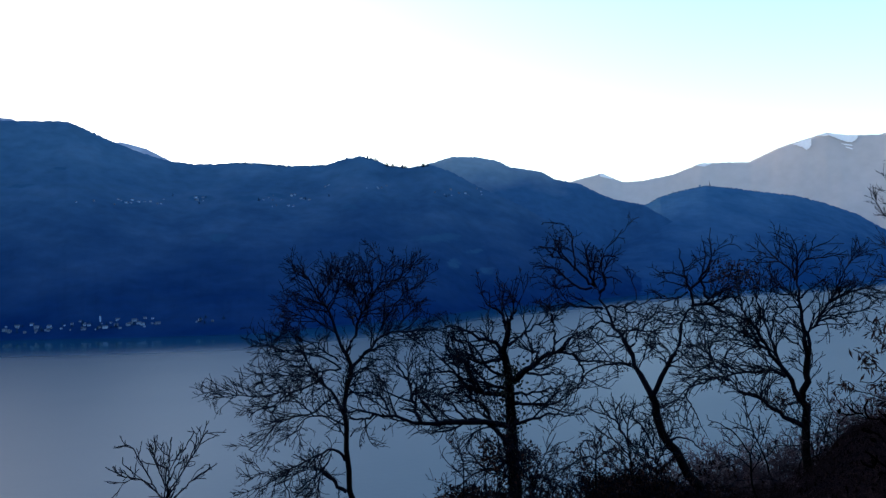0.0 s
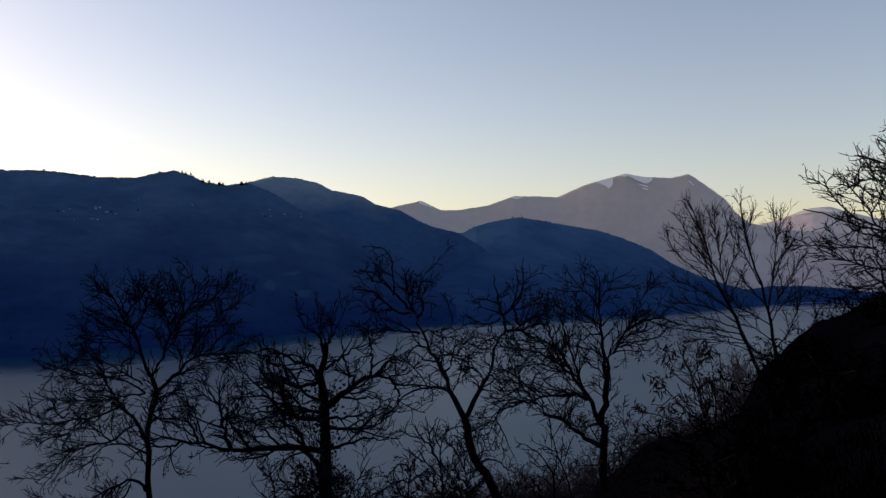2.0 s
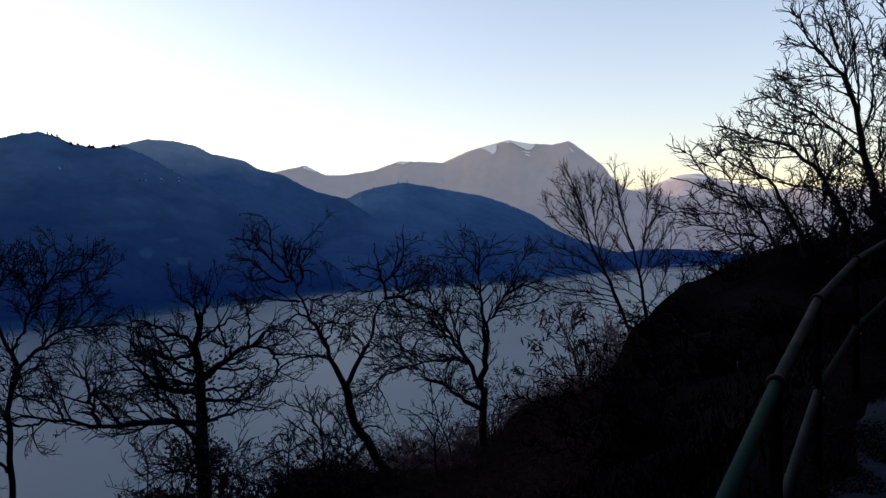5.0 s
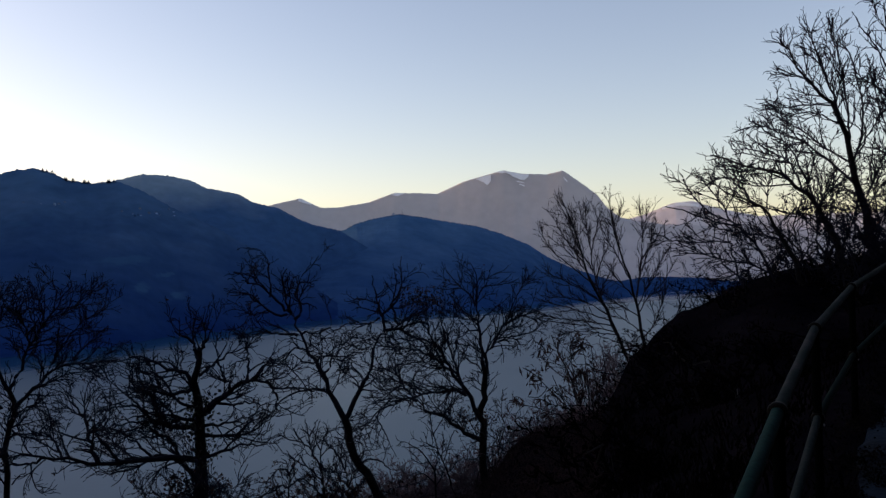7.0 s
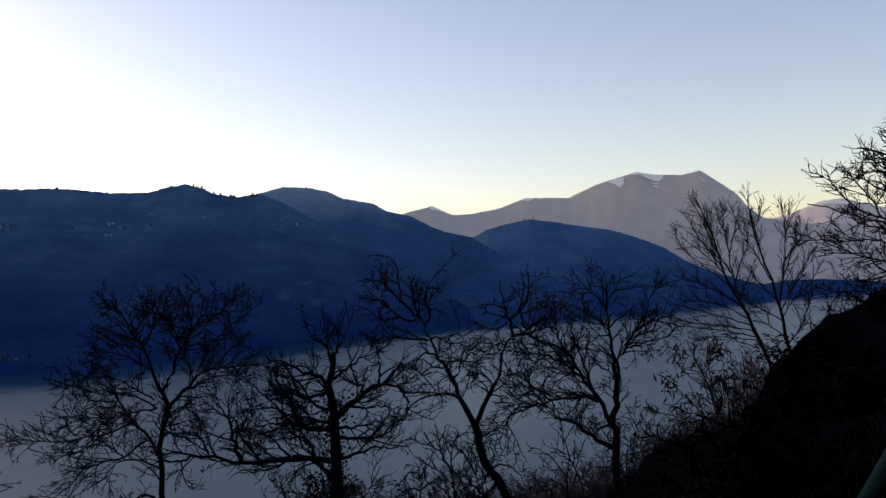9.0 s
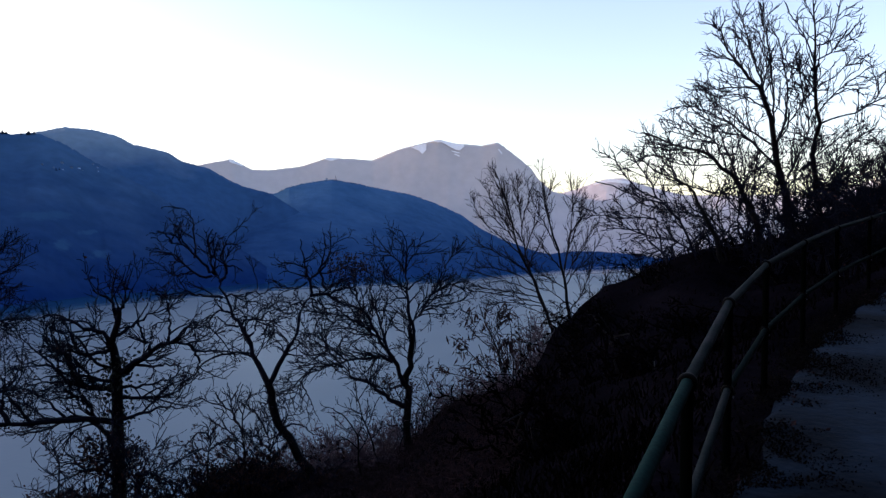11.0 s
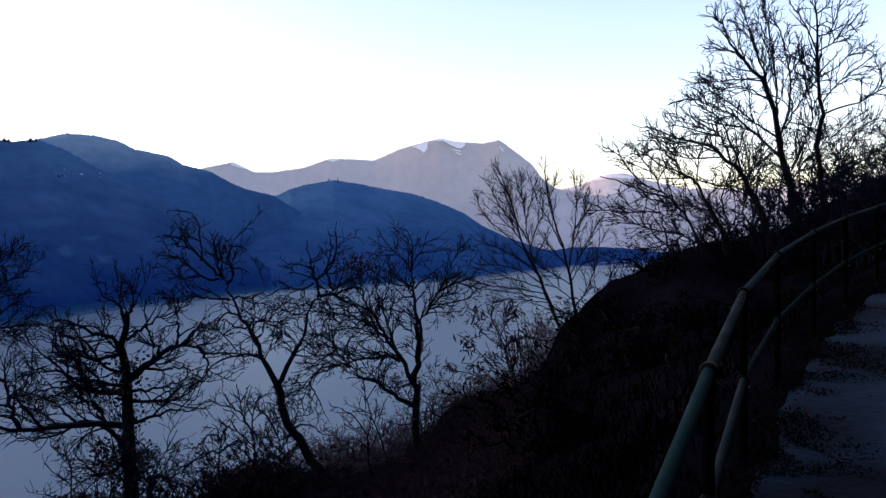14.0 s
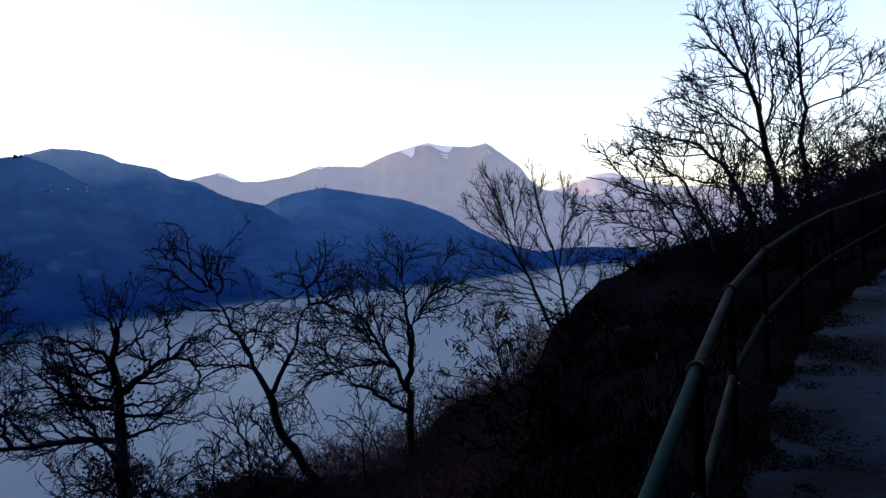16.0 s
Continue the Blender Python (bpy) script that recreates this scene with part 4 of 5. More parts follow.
t.limb(0.085, (-1.19, -1.92), (-1.45, -1.45), (-1.66, -1.02), (-1.94, -0.46), (-2.15, -0.1), (-2.36, 0.32), (-2.5, 0.62), (-2.61, 0.8))
t.limb(0.045, (-2.61, 0.8), (-2.77, 0.91), (-2.97, 1.15), (-3.17, 1.42), (-3.38, 1.56), (-3.6, 1.59), (-3.77, 1.67))
t.limb(0.040, (-2.61, 0.8), (-2.7, 1.01), (-2.76, 1.36), (-2.78, 1.64), (-2.88, 1.71))
t.limb(0.045, (-2.5, 0.62), (-2.39, 0.73), (-2.3, 0.88), (-2.34, 1.04), (-2.43, 1.15), (-2.41, 1.43), (-2.35, 1.6), (-2.21, 1.85), (-1.84, 2.28))
t.limb(0.028, (-2.57, 0.78), (-2.63, 0.94), (-2.5, 1.03), (-2.34, 1.04))
t.limb(0.028, (-2.63, 0.93), (-2.57, 1.22), (-2.64, 1.5), (-2.62, 1.71), (-2.54, 1.88))
t.limb(0.038, (-2.7, 0.76), (-2.97, 0.73), (-3.17, 0.84), (-3.37, 1.01), (-3.54, 1.14), (-3.7, 1.31), (-3.9, 1.33), (-4.2, 1.36))
t.limb(0.024, (-3.17, 0.84), (-3.43, 0.81), (-3.63, 0.78), (-3.66, 1.07))
t.limb(0.032, (-3.11, 1.22), (-3.07, 1.5), (-3.14, 1.77), (-3.18, 2.05), (-3.21, 2.26), (-3.38, 2.39))
t.limb(0.024, (-3.38, 1.56), (-3.51, 1.77), (-3.64, 1.86))
t.limb(0.024, (-3.6, 1.59), (-3.78, 1.83), (-3.97, 1.9))
t.limb(0.024, (-2.35, 1.6), (-2.13, 1.58), (-1.97, 1.55))
t.limb(0.024, (-2.34, 1.04), (-2.12, 0.99), (-1.93, 0.88))
t.limb(0.024, (-3.17, 1.42), (-3.38, 1.67), (-3.44, 1.84))
t.limb(0.026, (-2.76, 1.36), (-2.78, 1.71), (-2.65, 1.96))
t.limb(0.042, (-2.4, 0.22), (-2.63, 0.25), (-2.9, 0.27), (-3.1, 0.31), (-3.3, 0.36), (-3.56, 0.31), (-3.96, 0.24))
t.limb(0.032, (-2.32, 0.22), (-2.2, 0.29), (-2.02, 0.26), (-1.84, 0.26), (-1.81, 0.11), (-1.76, -0.11))
t.limb(0.026, (-1.84, 0.26), (-1.65, 0.36), (-1.47, 0.29), (-1.2, 0.43), (-0.99, 0.46))
t.limb(0.032, (-1.94, -0.48), (-1.84, -0.36), (-1.64, -0.29), (-1.4, -0.32), (-1.12, -0.32), (-1.09, -0.53), (-1.05, -0.74))
t.limb(0.032, (-1.74, -0.74), (-1.6, -0.64), (-1.53, -0.46), (-1.51, -0.25), (-1.37, -0.06), (-1.15, 0.01), (-0.92, -0.04))
t.limb(0.030, (-2.11, -0.2), (-2.33, -0.1), (-2.49, -0.13), (-2.69, -0.31), (-2.62, -0.52), (-2.45, -0.73), (-2.28, -0.94), (-2, -1.23))
t.limb(0.030, (-1.94, -0.48), (-2.15, -0.5), (-2.32, -0.41), (-2.46, -0.29), (-2.65, -0.27))
t.limb(0.036, (-1.69, -1.16), (-1.94, -1.12), (-2.14, -1.13), (-2.41, -1.17), (-2.68, -1.29), (-2.88, -1.5), (-3.03, -1.91), (-3.14, -2.12))
t.limb(0.078, (-1.19, -1.92), (-0.94, -1.52), (-0.73, -1.03), (-0.56, -0.68), (-0.43, -0.18), (-0.29, 0.06), (-0.16, 0.32), (-0.09, 0.36))
t.limb(0.050, (-0.09, 0.36), (0.19, 0.39), (0.4, 0.46), (0.83, 0.54), (0.97, 0.68))
t.limb(0.042, (-0.16, 0.32), (-0.19, 0.6), (-0.26, 0.89), (-0.34, 1.17), (-0.38, 1.46), (-0.43, 1.74))
t.limb(0.040, (0.23, 0.49), (0.12, 0.75), (0.06, 1.03), (0.12, 1.32), (0.18, 1.6), (0.15, 1.89))
t.limb(0.028, (-0.26, 0.67), (-0.44, 0.57), (-0.65, 0.53), (-0.86, 0.6))
t.limb(0.034, (-0.19, 0.75), (-0.02, 0.89), (0.18, 1.1), (0.29, 1.39), (0.32, 1.75), (0.24, 1.96))
t.limb(0.024, (-0.34, 1.17), (-0.17, 1.24), (-0.03, 1.32))
t.limb(0.026, (0.4, 0.46), (0.54, 0.68), (0.68, 0.82))
t.limb(0.026, (-0.29, 0.06), (-0.44, 0.18), (-0.64, 0.11), (-0.78, -0.11))
t.limb(0.024, (-1.1, -2.27), (-0.89, -2.16), (-0.63, -2.04), (-0.34, -2.1))
t.limb(0.028, (-0.9, -3.06), (-0.68, -2.95), (-0.44, -2.91), (-0.19, -3.03), (-0.05, -3.13))
t.limb(0.024, (-1.4, -0.32), (-1.26, -0.11), (-1.1, -0.19), (-0.96, 0.03))
t.limb(0.024, (-1.12, -0.32), (-0.88, -0.22), (-0.68, -0.28))
t.done(thin=.92, branch=(3.2, .95), twig=(5.6, .55), fine=(5.8, .27), wiggle=.15, up=.03, angle=50, curl=.15, clumps=((0.82, 1.04, .62, .42, 800, .06),))
t = Tree(5.62, 24, 4, "bare many-limbed tree at the edge of the slope")
t.limb(0.135, (0.09, -5.34), (0.04, -4.34), (0.03, -3.43), (0.02, -2.77), (-0.02, -2.36), (0.09, -1.86), (0.13, -1.36), (0.11, -1.03), tip=.075)
t.limb(0.070, (0.11, -1.12), (0.06, -0.54), (0.02, -0.04), (-0.02, 0.37), (-0.08, 0.78), (-0.07, 1.44), (-0.21, 2.02))
t.limb(0.065, (0.13, -1.36), (0.21, -0.95), (0.19, -0.62), (0.4, -0.37), (0.56, -0.12), (0.76, 0.21), (0.93, 0.54), (1.05, 0.88), (1.32, 1.29))
t.limb(0.030, (0.76, 0.21), (1.05, 0.33), (1.38, 0.47), (1.63, 0.63))
t.limb(0.030, (0.4, -0.37), (0.73, -0.24), (1.14, -0.15), (1.56, -0.08))
t.limb(0.026, (0.61, -0.12), (0.89, 0.05), (1.3, 0.13))
t.limb(0.030, (-0.02, 0.29), (0.22, 0.49), (0.47, 0.7), (0.6, 0.79))
t.limb(0.030, (-0.02, 0.29), (-0.27, 0.48), (-0.52, 0.64), (-0.68, 0.81))
t.limb(0.032, (-0.06, 0.78), (-0.28, 1.11), (-0.53, 1.35), (-0.78, 1.6), (-0.94, 1.76))
t.limb(0.028, (-0.06, 0.95), (0.13, 1.28), (0.29, 1.53), (0.32, 1.78))
t.limb(0.030, (0.02, 0.04), (-0.26, 0.07), (-0.51, -0.13), (-0.7, -0.21), (-0.67, -0.63))
t.limb(0.026, (0.06, -0.62), (-0.17, -0.46), (-0.37, -0.29))
t.limb(0.026, (0.1, -1.2), (-0.09, -0.95), (-0.33, -0.9))
t.limb(0.080, (-0.03, -2.52), (-0.29, -1.94), (-0.57, -1.45), (-0.82, -1.04), (-1.03, -0.63), (-1.24, -0.3), (-1.41, 0.03), (-1.53, 0.27))
t.limb(0.050, (-0.49, -1.7), (-0.62, -1.29), (-0.74, -0.87), (-0.91, -0.46), (-1.03, -0.05), (-1.09, 0.36), (-1.04, 0.77))
t.limb(0.042, (-0.82, -1.04), (-1.16, -0.79), (-1.49, -0.55), (-1.81, -0.39), (-2.22, -0.31), (-2.63, -0.23))
t.limb(0.058, (-0.4, -1.78), (-0.65, -1.63), (-0.9, -1.58), (-1.31, -1.67), (-1.72, -1.75), (-2.12, -1.84), (-2.61, -1.87), (-3.1, -1.91))
t.limb(0.080, (0.03, -3.18), (-0.39, -2.94), (-0.8, -2.69), (-1.1, -2.44), (-1.46, -2.36), (-1.66, -2.33), (-1.88, -2.03), (-2.09, -1.84))
t.limb(0.045, (-2.09, -1.84), (-2.32, -1.54), (-2.54, -1.3), (-2.86, -1.13), (-3.11, -1.05))
t.limb(0.040, (-1.88, -2.03), (-2.2, -1.95), (-2.61, -2.12), (-3.01, -2.28), (-3.41, -2.69), (-3.7, -2.94))
t.limb(0.028, (-1.1, -2.44), (-0.89, -2.11), (-0.73, -1.95))
t.limb(0.034, (-0.66, -1.2), (-0.99, -1.04), (-1.48, -0.88), (-1.89, -0.8), (-2.22, -0.88))
t.limb(0.030, (-1.24, -0.3), (-1.65, -0.14), (-1.98, -0.19), (-2.39, -0.15))
t.limb(0.028, (-2.12, -1.84), (-2.05, -1.46), (-1.89, -1.21), (-1.64, -1.04))
t.limb(0.028, (-2.32, -1.54), (-2.61, -1.71), (-3.02, -1.71), (-3.26, -1.58))
t.limb(0.030, (-1.72, -1.75), (-1.96, -1.54), (-2.29, -1.25), (-2.62, -0.97))
t.limb(0.028, (-1.53, 0.27), (-1.66, 0.52), (-1.91, 0.68))
t.limb(0.028, (-1.41, 0.03), (-1.46, 0.36), (-1.53, 0.68))
t.limb(0.026, (0.02, -2.52), (-0.31, -2.52), (-0.47, -2.69), (-0.39, -2.94))
t.limb(0.030, (-2.61, -1.87), (-2.85, -2.12), (-3.09, -2.53), (-3.25, -2.89))
t.limb(0.026, (-3.01, -2.28), (-2.76, -2.69), (-2.63, -2.94))
t.limb(0.030, (-1.03, -0.63), (-1.32, -0.58), (-1.73, -0.55), (-2.14, -0.59))
t.limb(0.028, (-1.13, -0.46), (-0.92, -0.13), (-0.76, 0.28), (-0.68, 0.61))
t.done(branch=(4.6, 1.2), twig=(5.8, .62), fine=(5.6, .3), thin=.9, wiggle=.11, up=.05, angle=38, curl=.08, leaves=160, clumps=((-0.56, -2.52, .3, .5, 160, .07), (0.02, -2.52, .4, .4, 160, .07)))
t = Tree(15.84, 36, 5, "bare birch-like tree with fine upright twigs", twig=M_BIRCH)
t.limb(0.085, (0.1, -2.56), (-0.47, -1.21), (-0.92, -0.1), (-1.44, 1.02), (-1.87, 2.13), (-2.14, 3.25), (-2.49, 4.31), (-2.79, 4.91))
t.limb(0.055, (-0.47, -1.21), (-1.04, 0.1), (-1.39, 1.26), (-1.62, 2.38), (-1.77, 3.49), (-1.85, 4.48))
t.limb(0.035, (-1.44, 1.02), (-2.04, 1.53), (-2.71, 2.08), (-3.29, 2.58), (-3.59, 2.97), (-3.81, 3.37))
t.limb(0.035, (-1.79, 1.93), (-2.34, 2.68), (-2.84, 3.42), (-3.14, 4.07))
t.limb(0.032, (-2.14, 3.25), (-2.44, 3.87), (-2.94, 4.71))
t.limb(0.032, (-1.54, 1.68), (-2.09, 2.63), (-2.39, 3.37), (-2.59, 3.87))
t.limb(0.032, (-1.39, 1.26), (-1.15, 2.13), (-0.85, 2.75), (-0.78, 3.37))
t.limb(0.030, (-1.62, 2.38), (-1.45, 3.12), (-1.3, 3.74), (-1.35, 4.31))
t.limb(0.032, (-1.09, 0.2), (-1.84, 0.84), (-2.63, 1.23), (-3.33, 1.63))
t.limb(0.030, (-0.94, -0.22), (-1.79, 0.29), (-2.71, 0.54), (-3.46, 0.58))
t.limb(0.030, (-0.84, -0.47), (-1.88, -0.15), (-2.96, 0.14), (-3.96, 0.38))
t.limb(0.030, (-0.77, -0.71), (-1.83, -0.5), (-3.08, -0.29), (-4.28, 0.18))
t.limb(0.028, (-0.64, -0.96), (-1.63, -0.75), (-2.7, -0.61), (-3.83, -0.49))
t.limb(0.028, (-0.59, -1.09), (-1.33, -0.99), (-2.13, -0.9), (-2.95, -1.03))
t.limb(0.030, (-0.47, -1.21), (0.15, -1.52), (0.52, -1.62))
t.limb(0.030, (-1.24, 0.6), (-0.85, 1.39), (-0.48, 2.01))
t.limb(0.028, (-1.77, 3.49), (-1.97, 3.99), (-2.05, 4.48))
t.limb(0.030, (-1.34, 0.84), (-1.96, 1.88), (-2.54, 2.5), (-3.09, 3))
t.done(thin=.66, branch=(6.0, 1.0), twig=(4.0, .6), fine=(3.4, .3), up=.09, angle=28, tip=.007, wiggle=.09, curl=.06, leaves=60, leaf=.06)
t = Tree(16.69, 36, 6, "bare birch-like tree with slim upright stems", twig=M_BIRCH)
t.limb(0.085, (0.11, -1.81), (-0.04, -1.07), (-0.15, -0.21), (-0.3, 0.65), (-0.6, 1.64), (-0.85, 2.63), (-1.05, 3.49), (-1.2, 4.3), (-1.27, 4.72))
t.limb(0.050, (-0.22, 0.28), (-0.05, 1.39), (0.09, 2.5), (0.11, 3.49), (0.03, 4.59))
t.limb(0.035, (-0.5, 1.34), (-0.94, 2.26), (-1.39, 3.07), (-1.69, 3.74))
t.limb(0.035, (-0.25, 0.46), (-0.84, 1.14), (-1.26, 1.69), (-1.58, 2.18))
t.limb(0.032, (-0.85, 2.63), (-1.02, 3.32), (-1.44, 3.98))
t.limb(0.030, (-0.03, 1.52), (0.28, 2.33), (0.62, 2.92), (0.82, 3.31))
t.limb(0.030, (0.06, 2.13), (0.45, 2.82), (0.47, 3.48))
t.limb(0.030, (-0.2, 0.04), (0.22, 0.9), (0.7, 1.77), (1.11, 2.5))
t.limb(0.028, (-0.15, -0.21), (0.39, 0.61), (0.92, 1.15), (1.31, 1.77))
t.limb(0.028, (-0.12, -0.33), (-0.76, 0.11), (-1.26, 0.4), (-1.63, 0.84))
t.limb(0.028, (-0.04, -0.95), (-0.76, -0.46), (-1.25, -0.29))
t.limb(0.028, (-1.05, 3.49), (-0.85, 3.98), (-0.75, 4.4))
t.limb(0.028, (0.11, 3.49), (0.28, 3.98), (0.32, 4.39))
t.limb(0.030, (0.01, -1.32), (0.49, -0.62), (0.88, 0.41), (1.07, 1.64))
t.limb(0.028, (0.06, -1.44), (-0.26, -1.57), (-0.83, -1.45))
t.done(thin=.66, branch=(6.0, 1.0), twig=(4.0, .6), fine=(3.4, .3), up=.09, angle=28, tip=.007, wiggle=.09, curl=.06, leaves=60, leaf=.06)
t = Tree(32.56, 22, 7, "tall slim bare tree above the railing")
t.limb(0.088, (0.09, 2.21), (-0, 2.96), (-0.14, 3.71), (-0.12, 4.29), (-0.03, 4.7), (-0.04, 5.2), (-0.14, 5.79), (-0.16, 6.29), (-0.09, 6.87), (-0.16, 7.37), (-0.23, 7.96))
t.limb(0.025, (-0.03, 4.7), (0.3, 4.83), (0.75, 4.9), (1.11, 5.08), (1.51, 5.26), (1.69, 5.37))
t.limb(0.022, (-0.12, 5.46), (-0.39, 5.89), (-0.7, 6.13), (-0.9, 6.36))
t.limb(0.022, (-0.15, 6.25), (0.22, 6.47), (0.52, 6.89), (0.74, 6.7))
t.limb(0.022, (-0.16, 6.21), (-0.35, 6.81), (-0.59, 7.25), (-0.78, 7.53))
t.limb(0.020, (-0.1, 6.62), (0.14, 6.68), (0.33, 7.16), (0.4, 7.76))
t.limb(0.014, (-0.16, 7.25), (-0.36, 7.65), (-0.46, 8.12))
t.limb(0.014, (1.11, 5.08), (1.33, 5.47), (1.56, 5.64))
t.limb(0.018, (-0.03, 5.03), (0.3, 5.43), (0.6, 5.65), (0.89, 5.87))
t.limb(0.014, (-0.08, 5.62), (0.3, 5.84), (0.52, 6.07), (0.74, 6.09))
t.limb(0.018, (-0, 2.96), (0.3, 3.69), (0.75, 4.25), (1.11, 4.48))
t.limb(0.014, (-0.08, 3.96), (0.22, 4.19), (0.67, 4.58), (0.97, 4.73))
t.limb(0.014, (-0.12, 4.12), (-0.35, 4.55), (-0.47, 5.06))
t.limb(0.014, (-0, 3.04), (0.45, 3.36), (0.97, 3.67), (1.47, 4.13))
t.done(thin=.74, branch=(6.2, .80), twig=(5.6, .48), fine=(4.8, .25), up=.10, angle=38, wiggle=.09, curl=.09)
t = Tree(30.8, 21.5, 8, "broad bare tree with rising limbs behind the railing")
t.limb(0.115, (0.12, 1.79), (-0, 2.7), (-0.09, 3.19), (-0.33, 3.78), (-0.39, 4.36), (-0.5, 5.03), (-0.68, 5.54), (-0.96, 5.85), (-1.27, 6.25), (-1.6, 6.87), (-1.84, 7.23))
t.limb(0.032, (-0.39, 4.36), (-0.37, 5.1), (-0.45, 6.02), (-0.56, 6.78), (-0.74, 7.38))
t.limb(0.029, (-0.5, 5.03), (-0.78, 6.05), (-1, 6.82), (-1.12, 7.25))
t.limb(0.032, (-0.34, 4.11), (-0.1, 4.92), (-0.1, 5.83), (-0.29, 6.67), (-0.41, 7.09))
t.limb(0.032, (-0.09, 3.19), (0.21, 4), (0.4, 4.73), (0.28, 5.56), (0.09, 6.47))
t.limb(0.025, (-0.68, 5.54), (-1.27, 5.66), (-1.92, 5.71), (-2.25, 5.95))
t.limb(0.036, (-0.31, 3.69), (-0.87, 4.3), (-1.43, 4.83), (-2.08, 5.21), (-2.58, 5.37))
t.limb(0.029, (-0.39, 4.19), (-0.95, 4.64), (-1.51, 5.17), (-2.25, 5.73))
t.limb(0.022, (-0.96, 5.85), (-1.35, 6.34), (-1.8, 6.51), (-2.05, 6.57))
t.limb(0.018, (-1.27, 6.25), (-1.24, 6.84), (-1.36, 7.35))
t.limb(0.022, (-0.64, 5.45), (-0.56, 6.28), (-0.76, 7.04))
t.limb(0.022, (-0.21, 4.35), (0.21, 5.07), (0.58, 5.53))
t.limb(0.022, (-0.87, 4.3), (-1.43, 4.58), (-2, 4.69), (-2.5, 4.97))
t.limb(0.022, (-0.5, 5.03), (-1.11, 5.4), (-1.67, 5.35), (-2, 5.54))
t.limb(0.022, (-0.06, 3.03), (0.21, 3.51), (0.51, 3.83), (0.59, 4.23))
t.done(thin=.74, branch=(6.2, .80), twig=(5.6, .48), fine=(4.8, .25), up=.10, angle=38, wiggle=.09, curl=.09, leaves=60, leaf=.06)
t = Tree(29.07, 21, 9, "bare tree bending out over the slope")
t.limb(0.099, (0.15, 1.47), (-0.02, 2.2), (-0.29, 2.77), (-0.45, 3.14), (-0.76, 3.52), (-1.16, 3.86), (-1.64, 4.13), (-2.21, 4.32), (-2.75, 4.51))
t.limb(0.032, (0.02, 2.12), (0.24, 2.6), (0.39, 3.16))
t.limb(0.022, (-0.41, 3.1), (-0.22, 3.42), (0.16, 3.74), (0.47, 3.81))
t.limb(0.029, (-0.76, 3.52), (-1, 4.19), (-1.48, 4.54), (-1.96, 4.98))
t.limb(0.029, (-0.45, 3.14), (-0.76, 4.01), (-1, 4.52), (-1.56, 5))
t.limb(0.022, (-1.64, 4.13), (-2.13, 4.07), (-2.66, 4.26))
t.limb(0.022, (-1, 3.69), (-1.72, 3.72), (-2.29, 3.9), (-2.62, 4.08))
t.limb(0.022, (-0.22, 2.65), (-0.6, 2.94), (-1.15, 3.03), (-1.72, 3.21))
t.limb(0.018, (-0.22, 2.65), (-0.14, 3.34), (-0.07, 3.99))
t.limb(0.018, (-1, 4.19), (-1.56, 4.38), (-2.04, 4.57), (-2.37, 4.58))
t.done(thin=.74, branch=(6.2, .80), twig=(5.6, .48), fine=(4.8, .25), up=.10, angle=38, wiggle=.09, curl=.09, leaves=200, leaf=.055)
t = Tree(26.58, 20.5, 10, "low bare tree spreading over the slope")
t.limb(0.068, (0.12, 1.31), (0, 1.67), (-0.15, 2.11), (-0.39, 2.68), (-0.62, 3.09), (-0.94, 3.26), (-1.5, 3.52), (-1.94, 3.86))
t.limb(0.036, (-0.5, 1.47), (-0.78, 2.12), (-1.09, 2.53), (-1.41, 2.86), (-1.82, 3.03), (-2.31, 3.62), (-2.43, 3.88))
t.limb(0.029, (-0.42, 1.51), (-0.93, 1.79), (-1.65, 1.95), (-2.22, 2.12), (-2.68, 2.12))
t.limb(0.025, (-1.25, 2.69), (-1.82, 2.87), (-2.39, 3.12), (-2.81, 3.22))
t.limb(0.022, (-1.41, 2.37), (-2.06, 2.37), (-2.81, 2.42))
t.limb(0.022, (-1.41, 2.86), (-1.66, 3.36), (-2.19, 4.04))
t.limb(0.022, (-0.23, 2.36), (-0.86, 2.52), (-1.41, 2.61), (-1.9, 2.78))
t.limb(0.018, (-0.62, 3.09), (-0.55, 3.66), (-0.39, 4.06))
t.limb(0.018, (-0.94, 3.26), (-1.18, 3.76), (-1.66, 4.27))
t.limb(0.018, (-0.39, 2.68), (-0.08, 3), (0.23, 3.08))
t.limb(0.018, (-0.93, 1.79), (-1.49, 1.54), (-2.06, 1.46))
t.done(thin=.74, branch=(6.2, .80), twig=(5.6, .48), fine=(4.8, .25), up=.10, angle=38, wiggle=.09, curl=.09, leaves=300, leaf=.055)


